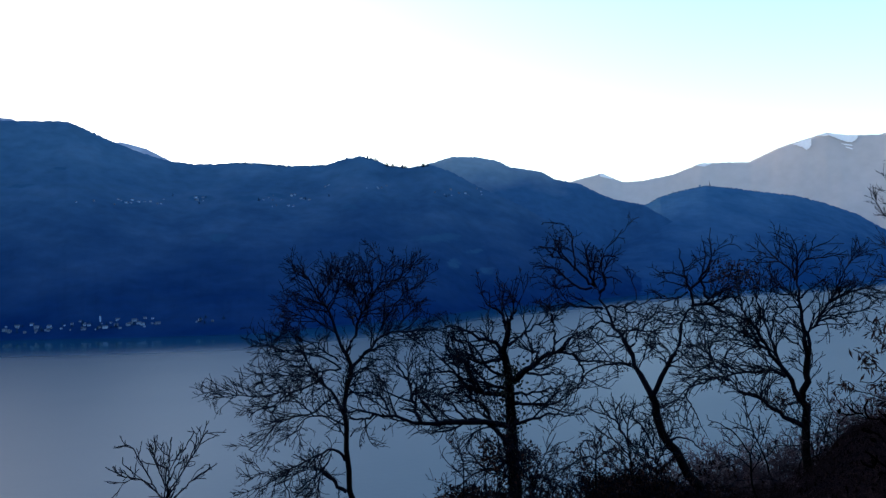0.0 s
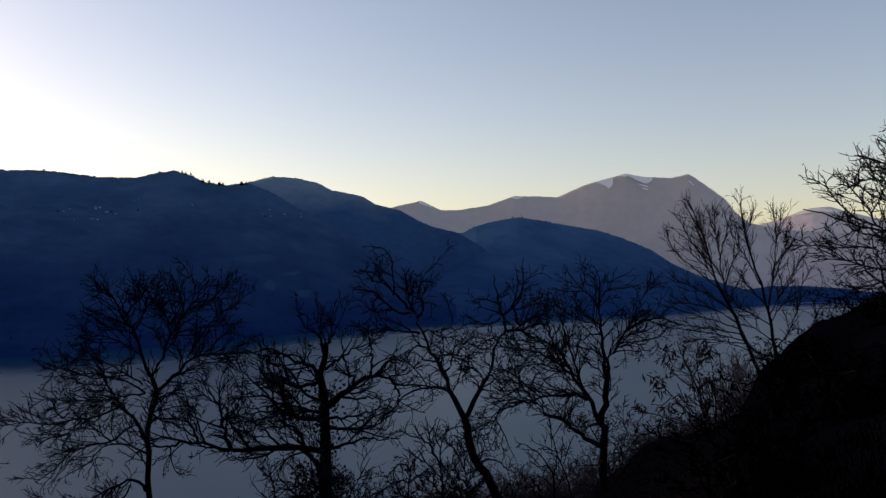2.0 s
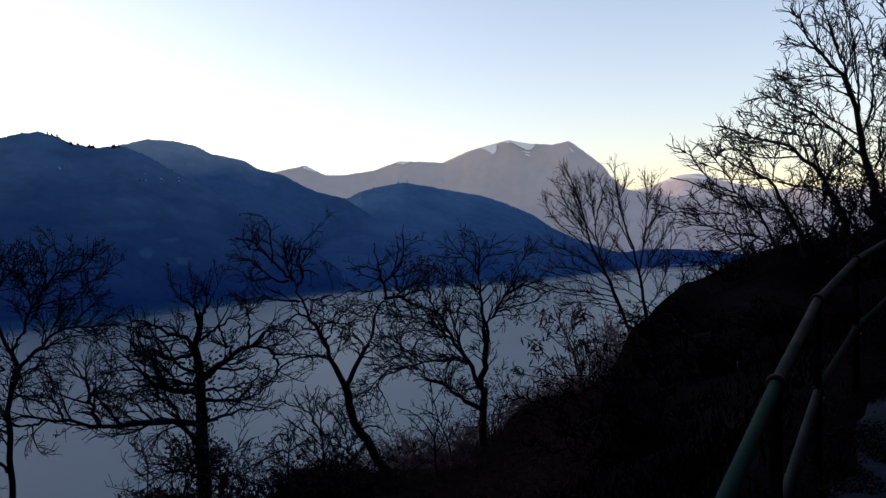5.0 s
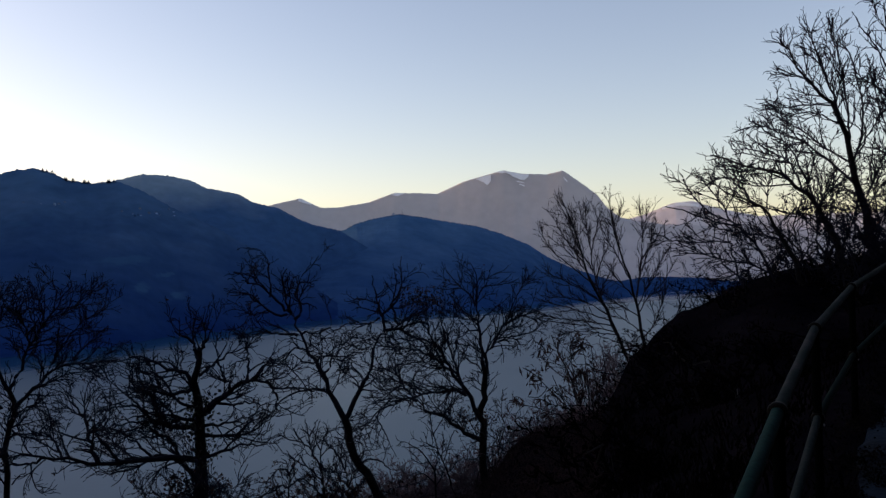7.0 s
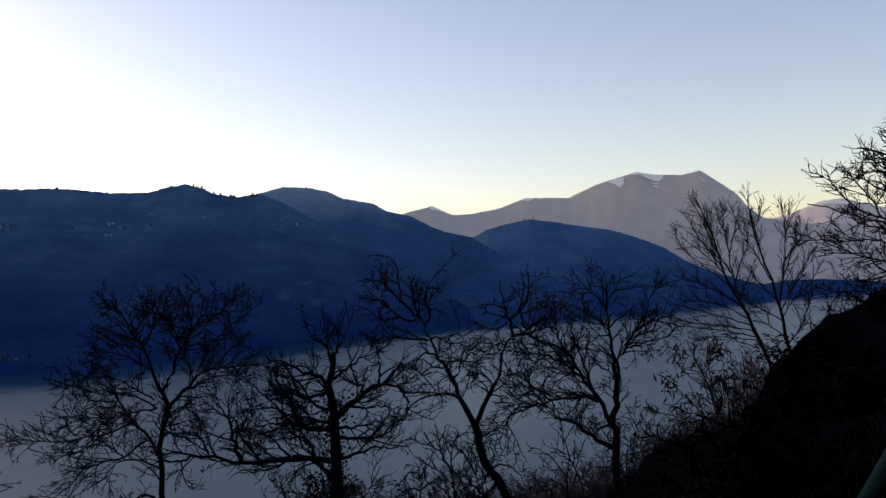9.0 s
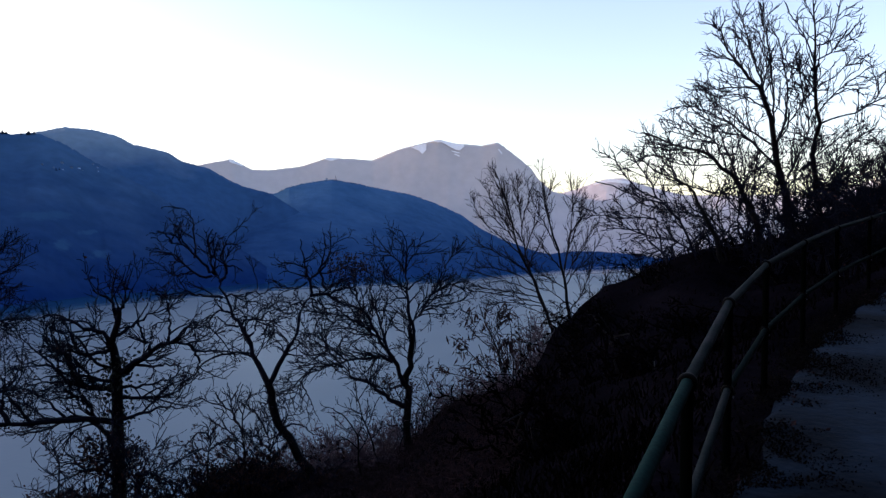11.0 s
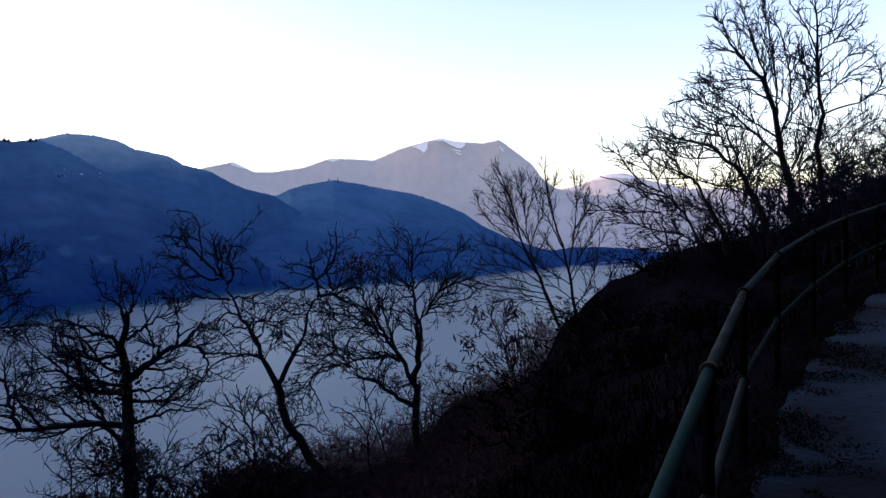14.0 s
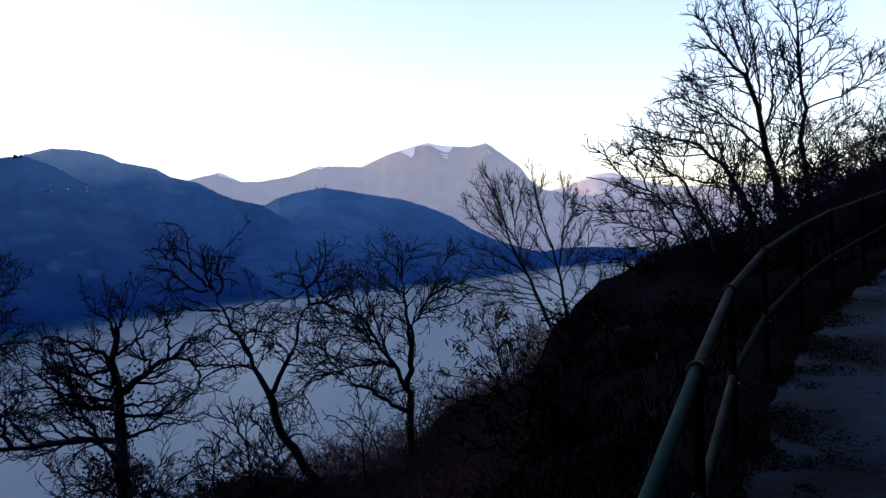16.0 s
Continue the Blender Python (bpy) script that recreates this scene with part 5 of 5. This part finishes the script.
# ---------------------------------------------------------------- shrubs
def shrub(az, dist, height, width, stems, seed, label, twig=None, leaves=0, leaf=.06, long=1.0, dense=1.0, lean=0.0, leafage=None):
    x, y = polar(az, dist)
    g = float(ground(x, y)) - .1
    rng = np.random.default_rng(seed)
    ob = empty("shrub", (x, y, g), -az, label, "shrub", "shrubs on the slope")
    n = 9
    root = rng.normal(size=(stems, 2)) * width * .10
    tip = root * 1.5 + rng.normal(size=(stems, 2)) * width * .34
    hgt = height * rng.uniform(.5, 1.0, stems)
    t = np.linspace(0, 1, n)
    P = np.zeros((stems, n, 3))
    P[:, :, :2] = root[:, None] + (tip - root)[:, None] * (t ** 1.4)[None, :, None]
    P[:, :, 0] += lean * height * t ** 1.4
    P[:, :, 2] = hgt[:, None] * t
    P[:, 1:] += rng.normal(size=(stems, n - 1, 3)) * .06 * height ** .5
    R = np.linspace(1, .25, n)[None] * (.014 + .005 * height) * rng.uniform(.6, 1.3, (stems, 1))
    P1, R1 = grow(P, R, 3.0 * dense, height * .30, 50, .06, .16, 7, .008, rng, .25, curl=.1)
    P2, R2 = grow(P1, R1, 4.2 * dense, height * .14, 48, .05, .2, 5, .006, rng, curl=.12)
    P3, R3 = grow(P2, R2, 4.0 * dense, height * .07, 44, .06, .2, 4, .005, rng)
    R1, R2, R3 = np.minimum(R1, .018), np.minimum(R2, .011), np.minimum(R3, .008)
    tagged(part("crown", mesh_of("crown", *joined([tubes(P[1:], R[1:], 5), tubes(P1, R1, 3), tubes(P2, R2, 3), tubes(P3, R3, 3)]), twig or M_TWIG), ob), kind="stuff")
    part("stem", mesh_of("stem", *tubes(P[:1], R[:1] * 1.2, 6), M_BARK, True), ob)
    if leaves:
        lv, lf = leaves_on(np.concatenate([P1[:, -3:], P2[:, -3:]], 0), leaves, leaf, rng, .7, long)
        tagged(part("leaves", mesh_of("leaves", lv, lf, leafage or M_LEAF), ob), "withered leaves", kind="stuff")
    return ob


shrub(6.4, 24, 2.6, 2.6, 9, 38, "bare brownish shrub on the slope", twig=M_BIRCH, leaves=40)
shrub(13.0, 28, 3.6, 2.2, 5, 41, "bare brownish shrub on the slope", twig=M_BIRCH, dense=.6)
shrub(18.9, 40, 2.4, 3.0, 5, 42, "thin bare stems on the crest of the slope", dense=.4)
shrub(20.4, 41, 2.6, 3.0, 5, 43, "thin bare stems on the crest of the slope", dense=.4)
shrub(22.0, 41, 2.2, 3.0, 5, 431, "thin bare stems on the crest of the slope", dense=.4)
shrub(24.5, 24, 1.6, 3.4, 10, 44, "low bramble under the bare trees", leaves=50, leaf=.045, dense=1.15)
shrub(26.4, 22, 1.6, 3.0, 10, 441, "low bramble under the bare trees", leaves=50, leaf=.045, dense=1.15)
shrub(28.2, 22, 2.0, 3.2, 11, 45, "low bramble under the bare trees", leaves=50, leaf=.045, dense=1.15)
shrub(29.8, 20, 2.2, 3.0, 11, 451, "tangled bare thicket at the foot of the trees", leaves=50, leaf=.045, dense=1.15)
shrub(31.2, 22, 2.6, 3.2, 12, 46, "tangled bare thicket at the foot of the trees", leaves=50, leaf=.045, dense=1.15)
shrub(32.6, 20, 2.6, 3.0, 12, 461, "tangled bare thicket at the foot of the trees", leaves=50, leaf=.045, dense=1.15)
shrub(34.0, 23, 2.9, 3.0, 13, 47, "dense bare thicket behind the railing", leaves=120, dense=1.5)
shrub(35.6, 21, 2.8, 3.0, 13, 471, "dense bare thicket behind the railing", leaves=120, dense=1.3)
shrub(37.0, 24, 3.5, 3.0, 13, 48, "dense bare thicket behind the railing", leaves=100, dense=1.2)
shrub(38.6, 22, 3.3, 3.0, 13, 49, "dense bare thicket behind the railing", leaves=80, dense=1.2)
shrub(40.4, 24, 3.4, 3.0, 12, 50, "dense bare thicket behind the railing", dense=1.2)
shrub(-15.6, 19, 4.6, 1.4, 6, 60, "leafy reddish shrub at the foot of the ivy-clad oak", leaves=160, leaf=.10, dense=.9)
shrub(-14.2, 19, 5.6, 1.6, 6, 61, "leafy reddish shrub at the foot of the ivy-clad oak", leaves=200, leaf=.10, dense=.9)
shrub(33.2, 21, 2.2, 3.0, 12, 70, "dense bare thicket behind the railing", leaves=160, dense=1.5)
shrub(35.0, 19, 2.2, 3.0, 12, 71, "dense bare thicket behind the railing", leaves=160, dense=1.1)
shrub(36.4, 20, 2.4, 3.0, 12, 72, "dense bare thicket behind the railing", leaves=160, dense=1.1)
shrub(38.0, 20, 2.4, 3.0, 12, 73, "dense bare thicket behind the railing", leaves=160, dense=1.1)
shrub(40.0, 20, 2.6, 3.0, 12, 74, "dense bare thicket behind the railing", leaves=120, dense=1.1)
for k, (az, top) in enumerate(((-9.2, -15.3), (-8.4, -14.9), (-7.6, -14.4), (-6.2, -13.9), (-5.5, -14.3), (-4.8, -14.0), (-3.4, -14.5), (-2.0, -15.2), (-.6, -15.4))):
    r = 19.2 + .5 * (k % 3)
    foot_ = float(ground(*polar(az, r))) - .1
    shrub(az, r, max(EYE + r * math.tan(radians(top)) - foot_, .8), 2.2, 13, 620 + k, "dark dense thicket low on the slope", leaves=500, leaf=.08, dense=1.3)
for k, (az, top) in enumerate(((-4.2, -14.0), (-2.6, -13.6), (-1.2, -13.3), (.2, -12.8), (.8, -13.4), (1.4, -12.8), (2.0, -13.2), (2.6, -12.5), (3.2, -13.0), (3.8, -12.2), (4.8, -12.0))):
    r = 24.5 + .8 * (k % 2)
    foot_ = float(ground(*polar(az, r))) - .1
    shrub(az, r, max(EYE + r * math.tan(radians(top)) - foot_, .8), 2.8, 18, 640 + k, "greyish-purple tangle of thin bare brush", twig=M_BRUSH, dense=1.3)
for k, (az, r, h) in enumerate(((12.4, 32, 1.8), (13.2, 32.5, 2.3), (13.9, 33, 2.7), (14.6, 34, 2.8), (15.2, 35, 2.2))):
    shrub(az, r, h, 1.6, 9, 660 + k, "slender reddish-brown shrub at the edge of the slope", twig=M_BRUSH, dense=1.1)
t = Tree(12.70, 26, 92, "arching shrub hung with long withered leaves", name="leafy_shrub", twig=M_BIRCH)
t.limb(0.030, (0.12, -3.43), (0.05, -2.98), (-0.1, -2.45), (-0.31, -1.82), (-0.64, -1.1), (-0.85, -0.62), (-0.96, -0.26))
t.limb(0.020, (0.05, -2.98), (-0.56, -2.54), (-1.14, -2), (-1.59, -1.59), (-1.95, -1.42))
t.limb(0.018, (-0.02, -2.71), (-0.24, -1.73), (-0.39, -0.92), (-0.35, -0.29))
t.limb(0.018, (0.12, -3.16), (0.15, -2.08), (0.08, -1.19), (-0.03, -0.56))
t.limb(0.018, (0.05, -2.98), (-0.78, -2.78), (-1.59, -2.55), (-2.36, -2.43))
t.limb(0.018, (0.09, -3.16), (0.37, -2.26), (0.33, -1.36), (0.26, -0.61))
t.limb(0.018, (0.12, -3.25), (0.62, -2.44), (0.69, -1.54), (0.61, -0.68))
t.limb(0.016, (-0.31, -1.82), (-0.87, -1.46), (-1.32, -1.02), (-1.46, -0.69))
t.limb(0.016, (-0.56, -2.54), (-0.78, -2), (-0.96, -1.55))
t.limb(0.016, (0.12, -3.16), (-0.24, -2.72), (-0.56, -2.27), (-0.78, -1.91))
t.limb(0.016, (-0.1, -2.45), (-0.03, -1.73), (-0.13, -1.28))
t.limb(0.016, (-1.14, -2), (-1.41, -2.28), (-1.77, -2.28))
t.done(branch=(2.6, .6), twig=(2.6, .3), fine=(1.5, .15), thin=.5, wiggle=.1, angle=40, up=.02, curl=.12, leaves=430, leaf=.17, long=1.7)
t = Tree(-5.75, 20, 91, "bushy bare sapling under the forked tree", name="sapling")
t.limb(0.045, (0.17, -4.05), (0.14, -3.41), (0.08, -2.91))
t.limb(0.028, (0.08, -2.91), (-0.1, -2.51), (-0.32, -2.25), (-0.67, -2.17), (-0.93, -2.04))
t.limb(0.024, (-0.1, -2.51), (-0.2, -2.13), (-0.27, -1.69))
t.limb(0.024, (0.08, -2.91), (0.09, -2.45), (0.19, -2.13), (0.34, -2))
t.limb(0.022, (0.12, -3.21), (-0.16, -2.83), (-0.42, -2.61), (-0.66, -2.38))
t.limb(0.022, (0.14, -3.41), (0.31, -3.02), (0.5, -2.74), (0.59, -2.45))
t.limb(0.018, (-0.2, -2.13), (-0.07, -1.94), (-0.02, -1.8))
t.limb(0.018, (-0.32, -2.25), (-0.49, -2.03), (-0.53, -1.86))
t.limb(0.018, (0.09, -2.45), (-0.04, -2.19), (0, -2))
t.limb(0.020, (0.15, -3.6), (-0.1, -3.28), (-0.32, -3.09), (-0.53, -2.96))
t.done(branch=(7.0, .60), twig=(7.5, .34), fine=(6.0, .18), thin=.5, wiggle=.14, angle=34, up=.08, curl=.08, leaf=.06)
t = Tree(-4.20, 20.5, 93, "bushy bare sapling under the forked tree", name="sapling")
t.limb(0.045, (0.16, -4.13), (0.19, -3.47), (0.12, -3.06))
t.limb(0.026, (0.12, -3.06), (-0.07, -2.65), (-0.24, -2.49), (-0.35, -2.38))
t.limb(0.024, (0.12, -3.06), (0.13, -2.68), (0.02, -2.36))
t.limb(0.024, (0.19, -3.47), (0.38, -3.07), (0.46, -2.78))
t.limb(0.022, (0.17, -3.6), (-0.11, -3.47), (-0.3, -3.21), (-0.46, -2.98))
t.limb(0.020, (0.19, -3.47), (-0.01, -3.21), (-0.17, -2.88))
t.limb(0.020, (0.17, -3.73), (0.45, -3.47), (0.64, -3.27))
t.done(branch=(7.0, .60), twig=(7.5, .34), fine=(6.0, .18), thin=.5, wiggle=.14, angle=34, up=.08, curl=.08, leaf=.06)
t = Tree(-8.11, 19.5, 94, "low spreading bare sapling beside the oak", name="sapling")
t.limb(0.040, (0.15, -3.83), (0.13, -3.27), (0.16, -2.87))
t.limb(0.024, (0.16, -2.87), (0.06, -2.71), (-0.15, -2.74), (-0.39, -3.02))
t.limb(0.024, (0.16, -2.87), (0.25, -2.65), (0.34, -2.56))
t.limb(0.022, (0.14, -3.15), (-0.09, -3.08), (-0.37, -3.2), (-0.56, -3.33))
t.limb(0.022, (0.14, -3.15), (0.37, -2.99), (0.56, -3.03))
t.limb(0.020, (0.16, -2.87), (0.12, -2.68), (0.08, -2.55))
t.limb(0.020, (0.14, -3.46), (-0.16, -3.46), (-0.43, -3.55))
t.done(branch=(7.0, .60), twig=(7.5, .34), fine=(6.0, .18), thin=.5, wiggle=.14, angle=34, up=.08, curl=.08, leaves=260, leaf=.06)
t = Tree(3.18, 24, 95, "thin leaning bare sapling between the trees", name="sapling")
t.limb(0.034, (0.23, -4.82), (0.14, -4.45), (-0.11, -3.77), (-0.38, -2.95), (-0.51, -2.27))
t.limb(0.016, (-0.11, -3.77), (0.05, -3.31), (0.22, -2.93))
t.limb(0.016, (-0.25, -3.36), (-0.49, -3.25), (-0.79, -3.19))
t.limb(0.016, (-0.38, -2.95), (-0.19, -2.64), (-0.04, -2.41))
t.limb(0.014, (0, -4.07), (0.22, -3.84), (0.33, -3.53))
t.done(branch=(3.0, .62), twig=(5.5, .36), fine=(4.5, .18), thin=.62, wiggle=.14, angle=34, up=.08, curl=.08, leaves=0, leaf=.06)
t = Tree(2.12, 23, 96, "thin bare sapling between the trees", name="sapling")
t.limb(0.034, (0.19, -4.86), (0.11, -4.42), (0.08, -3.84), (-0.1, -3.48), (-0.39, -3.16), (-0.64, -2.97))
t.limb(0.016, (0.08, -3.84), (0.15, -3.4), (0.18, -3.04))
t.limb(0.016, (-0.1, -3.48), (-0.32, -3.53), (-0.57, -3.35))
t.limb(0.016, (0.1, -4.13), (-0.17, -3.85), (-0.35, -3.78), (-0.53, -3.86))
t.limb(0.014, (0.1, -4.21), (0.29, -3.83), (0.36, -3.54))
t.done(branch=(3.4, .62), twig=(5.5, .36), fine=(4.5, .18), thin=.62, wiggle=.14, angle=34, up=.08, curl=.08, leaves=0, leaf=.06)
for k, az in enumerate((24.2, 26.4, 28.6, 30.8, 32.6)):
    shrub(az, 22.5 + .6 * (k % 3), 2.7 + .5 * (k % 3), 2.6, 5, 500 + k, "bare understory sapling between the trunks", leaves=40, leaf=.05, dense=.8)


brush = random.Random(21)
for k, a in enumerate(np.arange(5.4, 15.5, .7)):
    r = float(np.interp(a, [0, 12, 16], [31, 33, 36])) + brush.uniform(-3, 1)
    shrub(float(a) + brush.uniform(-.2, .2), r, brush.uniform(.8, 1.7), 2.4, 7, 400 + k, "tangled brownish shrub along the edge of the slope", twig=M_BRUSH, leaves=60, leaf=.08, dense=.85, leafage=M_BRUSH)
for k in range(34):
    a, r = brush.uniform(5, 15), brush.uniform(24, 33)
    shrub(a, r, brush.uniform(.5, 1.1), brush.uniform(1.6, 2.6), 8, 600 + k, "low tangled brown brush on the slope", twig=M_BRUSH, leaves=60, leaf=.07, dense=1.3, leafage=M_BRUSH)
for k in range(46):
    a, r = brush.uniform(13.5, 33), brush.uniform(6.5, 36)
    d, _, _ = edge_distance(*map(np.array, polar(a, r)))
    if d > 1.4:
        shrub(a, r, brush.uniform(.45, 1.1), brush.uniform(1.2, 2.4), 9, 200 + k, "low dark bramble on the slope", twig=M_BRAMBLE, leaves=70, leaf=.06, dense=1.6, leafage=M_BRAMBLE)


# ---------------------------------------------------------------- railing
railing = empty("railing", (0, 0, 0), 0, "green painted tubular steel railing beside the path", "railing")
RAIL_Z, MID_Z = .95, .47
TOPS = [Vector((x, y, float(path_height(np.array(x), np.array(y))) + RAIL_Z)) for x, y in POSTS]


def tube_mesh(name, a, b, r, mat, sides=16, rings=6):
    t = np.linspace(0, 1, rings)[:, None]
    P = (np.array(a) * (1 - t) + np.array(b) * t)[None]
    return mesh_of(name, *tubes(P, np.full((1, rings), r), sides), mat, True)


for i, p in enumerate(TOPS):
    foot = Vector((p.x, p.y, float(ground(p.x, p.y)) - .25))
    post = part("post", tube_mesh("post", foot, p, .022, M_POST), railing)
    way = (TOPS[min(i + 1, len(TOPS) - 1)] - TOPS[max(i - 1, 0)]).normalized()
    for drop, r in ((0, .0225), (RAIL_Z - MID_Z, .0205)):
        c = p - Vector((0, 0, drop))
        prof = np.array([r + .001, r + .012, r + .014, r + .012, r + .001])[None]
        line_ = np.array([c + way * s for s in (-.022, -.02, 0, .02, .022)])[None]
        part("collar", mesh_of("collar", *tubes(line_, prof, 18), M_COLLAR, True), post, "dark rusty collar on the tube")
    out = Vector((way.y, -way.x, 0)).normalized()
    head = p + out * .028 - Vector((0, 0, RAIL_Z - MID_Z + .035))
    stud = np.array([head, head + out * .004, head + out * .007])[None]
    part("bolt", mesh_of("bolt", *tubes(stud, np.array([[.0075, .0075, .003]]), 6), M_BOLT), post, "small bare steel bolt head")
for a, b in zip(TOPS[:-1], TOPS[1:]):
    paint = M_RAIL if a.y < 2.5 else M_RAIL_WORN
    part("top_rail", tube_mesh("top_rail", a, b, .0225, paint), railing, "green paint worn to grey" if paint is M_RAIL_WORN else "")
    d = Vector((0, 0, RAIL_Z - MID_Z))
    # further along, the middle rail takes the paint with shade in its colour
    part("middle_rail", tube_mesh("middle_rail", a - d, b - d, .0205, paint if a.y < 4 else M_RAIL_SHADED), railing, "" if a.y < 4 else "green paint with shade put into its colour")


# ---------------------------------------------------------------- grass tufts and fallen leaves
def scatter(name, count, az0, az1, r0, r1, seed, size, mat, label, blades, keep):
    rng = np.random.default_rng(seed)
    az, r = rng.uniform(az0, az1, count), r0 * (r1 / r0) ** rng.random(count)
    x, y = polar(az, r)
    d, fx, fy = edge_distance(x, y)
    ok = keep(d)
    x, y = x[ok], y[ok]
    z = rough_ground(x, y)
    m = len(x)
    root = np.repeat(np.stack([x, y, z - .03], -1), blades, 0) + rng.normal(size=(m * blades, 3)) * (.12, .12, 0)
    tipv = root + rng.normal(size=root.shape) * (.35, .35, 0) * size
    tipv[:, 2] = root[:, 2] + size * rng.uniform(.4, 1.1, m * blades)
    mid = (root + tipv) / 2 + (0, 0, size * .15)
    wide = rng.normal(size=root.shape) * (1, 1, 0)
    wide *= (.005 + .006 * rng.random((m * blades, 1))) / (np.linalg.norm(wide, axis=1, keepdims=True) + 1e-9)
    v = np.stack([root - wide, root + wide, mid + wide * .8, mid - wide * .8, tipv], 1).reshape(-1, 3)
    o = (np.arange(m * blades) * 5)[:, None]
    f = (o + [0, 1, 2, 3]).tolist() + (o + [3, 2, 4]).tolist()
    return tagged(new(name, mesh_of(name, v, f, mat)), label, "grass", kind="stuff")


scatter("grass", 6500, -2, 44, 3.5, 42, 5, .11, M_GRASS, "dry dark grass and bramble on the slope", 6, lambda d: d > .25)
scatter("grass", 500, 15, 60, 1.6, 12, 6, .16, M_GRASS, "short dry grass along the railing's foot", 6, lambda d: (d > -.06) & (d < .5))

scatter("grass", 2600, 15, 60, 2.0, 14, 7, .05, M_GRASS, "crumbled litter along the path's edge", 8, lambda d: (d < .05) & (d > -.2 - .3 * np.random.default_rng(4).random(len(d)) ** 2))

# dead bracken over the lower part of the slope
rng_ = np.random.default_rng(15)
ba_, br_ = rng_.uniform(-2, 14.0, 44000), 33.5 - 26.5 * rng_.random(44000) ** 1.35
bx_, by_ = polar(ba_, br_)
ok_ = edge_distance(bx_, by_)[0] > 2.2
bx_, by_ = bx_[ok_], by_[ok_]
bz_ = ground(bx_, by_) + np.abs(rng_.normal(size=len(bx_))) * .16 + .05
lv_, lf_ = leaves_on(np.stack([bx_, by_, bz_], -1)[None], len(bx_), .045, rng_, .1, 2.4)
tagged(new("bracken", mesh_of("bracken", lv_, lf_, M_BRACKEN)), "dead brown bracken covering the lower slope", "bracken", kind="stuff")

# fallen leaves: a crumbled dark drift along the edge and in patches on the path, a few pale ones
rng_ = np.random.default_rng(9)
pick_ = rng_.integers(50, 330, 230000)
off_ = rng_.uniform(-.05, 1.7, 230000)
fx_ = line[pick_] + nrm[pick_] * off_[:, None] + rng_.normal(size=(230000, 2)) * .05
drift_ = np.array([.75 * noise.noise((a * 1.3, b * 1.3, 2)) + .5 * noise.noise((a * 3.4, b * 3.4, 4)) + .09 * noise.noise((a * 9, b * 9, 7)) for a, b in fx_])
keep_ = drift_ + .5 * np.exp(-np.maximum(off_, 0) / .22) + .22 * np.exp(-((off_ - .55) / .22) ** 2) > .20 + .45 * (off_ > .85) * np.minimum(off_ - .85, .5) + .008 * rng_.normal(size=230000)
fx_ = fx_[keep_]
fz_ = path_height(fx_[:, 0], fx_[:, 1]) + .045
lv_, lf_ = leaves_on(np.stack([fx_[:, 0], fx_[:, 1], fz_], -1)[None], len(fx_), .020, rng_, 0)
lv_[:, 2] = np.maximum(lv_[:, 2], path_height(lv_[:, 0], lv_[:, 1]) + .032)
tagged(new("leaf_litter", mesh_of("leaf_litter", lv_, lf_, M_LITTER)), "dark crumbled leaf litter drifted over the path's edge", "leaves", kind="stuff")
pick_ = rng_.integers(50, 330, 160)
fx_ = line[pick_] + nrm[pick_] * (np.abs(rng_.normal(size=160)) * .3 + .02)[:, None]
fz_ = path_height(fx_[:, 0], fx_[:, 1]) + .055
lv_, lf_ = leaves_on(np.stack([fx_[:, 0], fx_[:, 1], fz_], -1)[None], 160, .045, rng_, 0)
tagged(new("fallen_leaves", mesh_of("fallen_leaves", lv_, lf_, M_BRACKEN)), "withered fallen leaves along the path's edge", "leaves", kind="stuff")
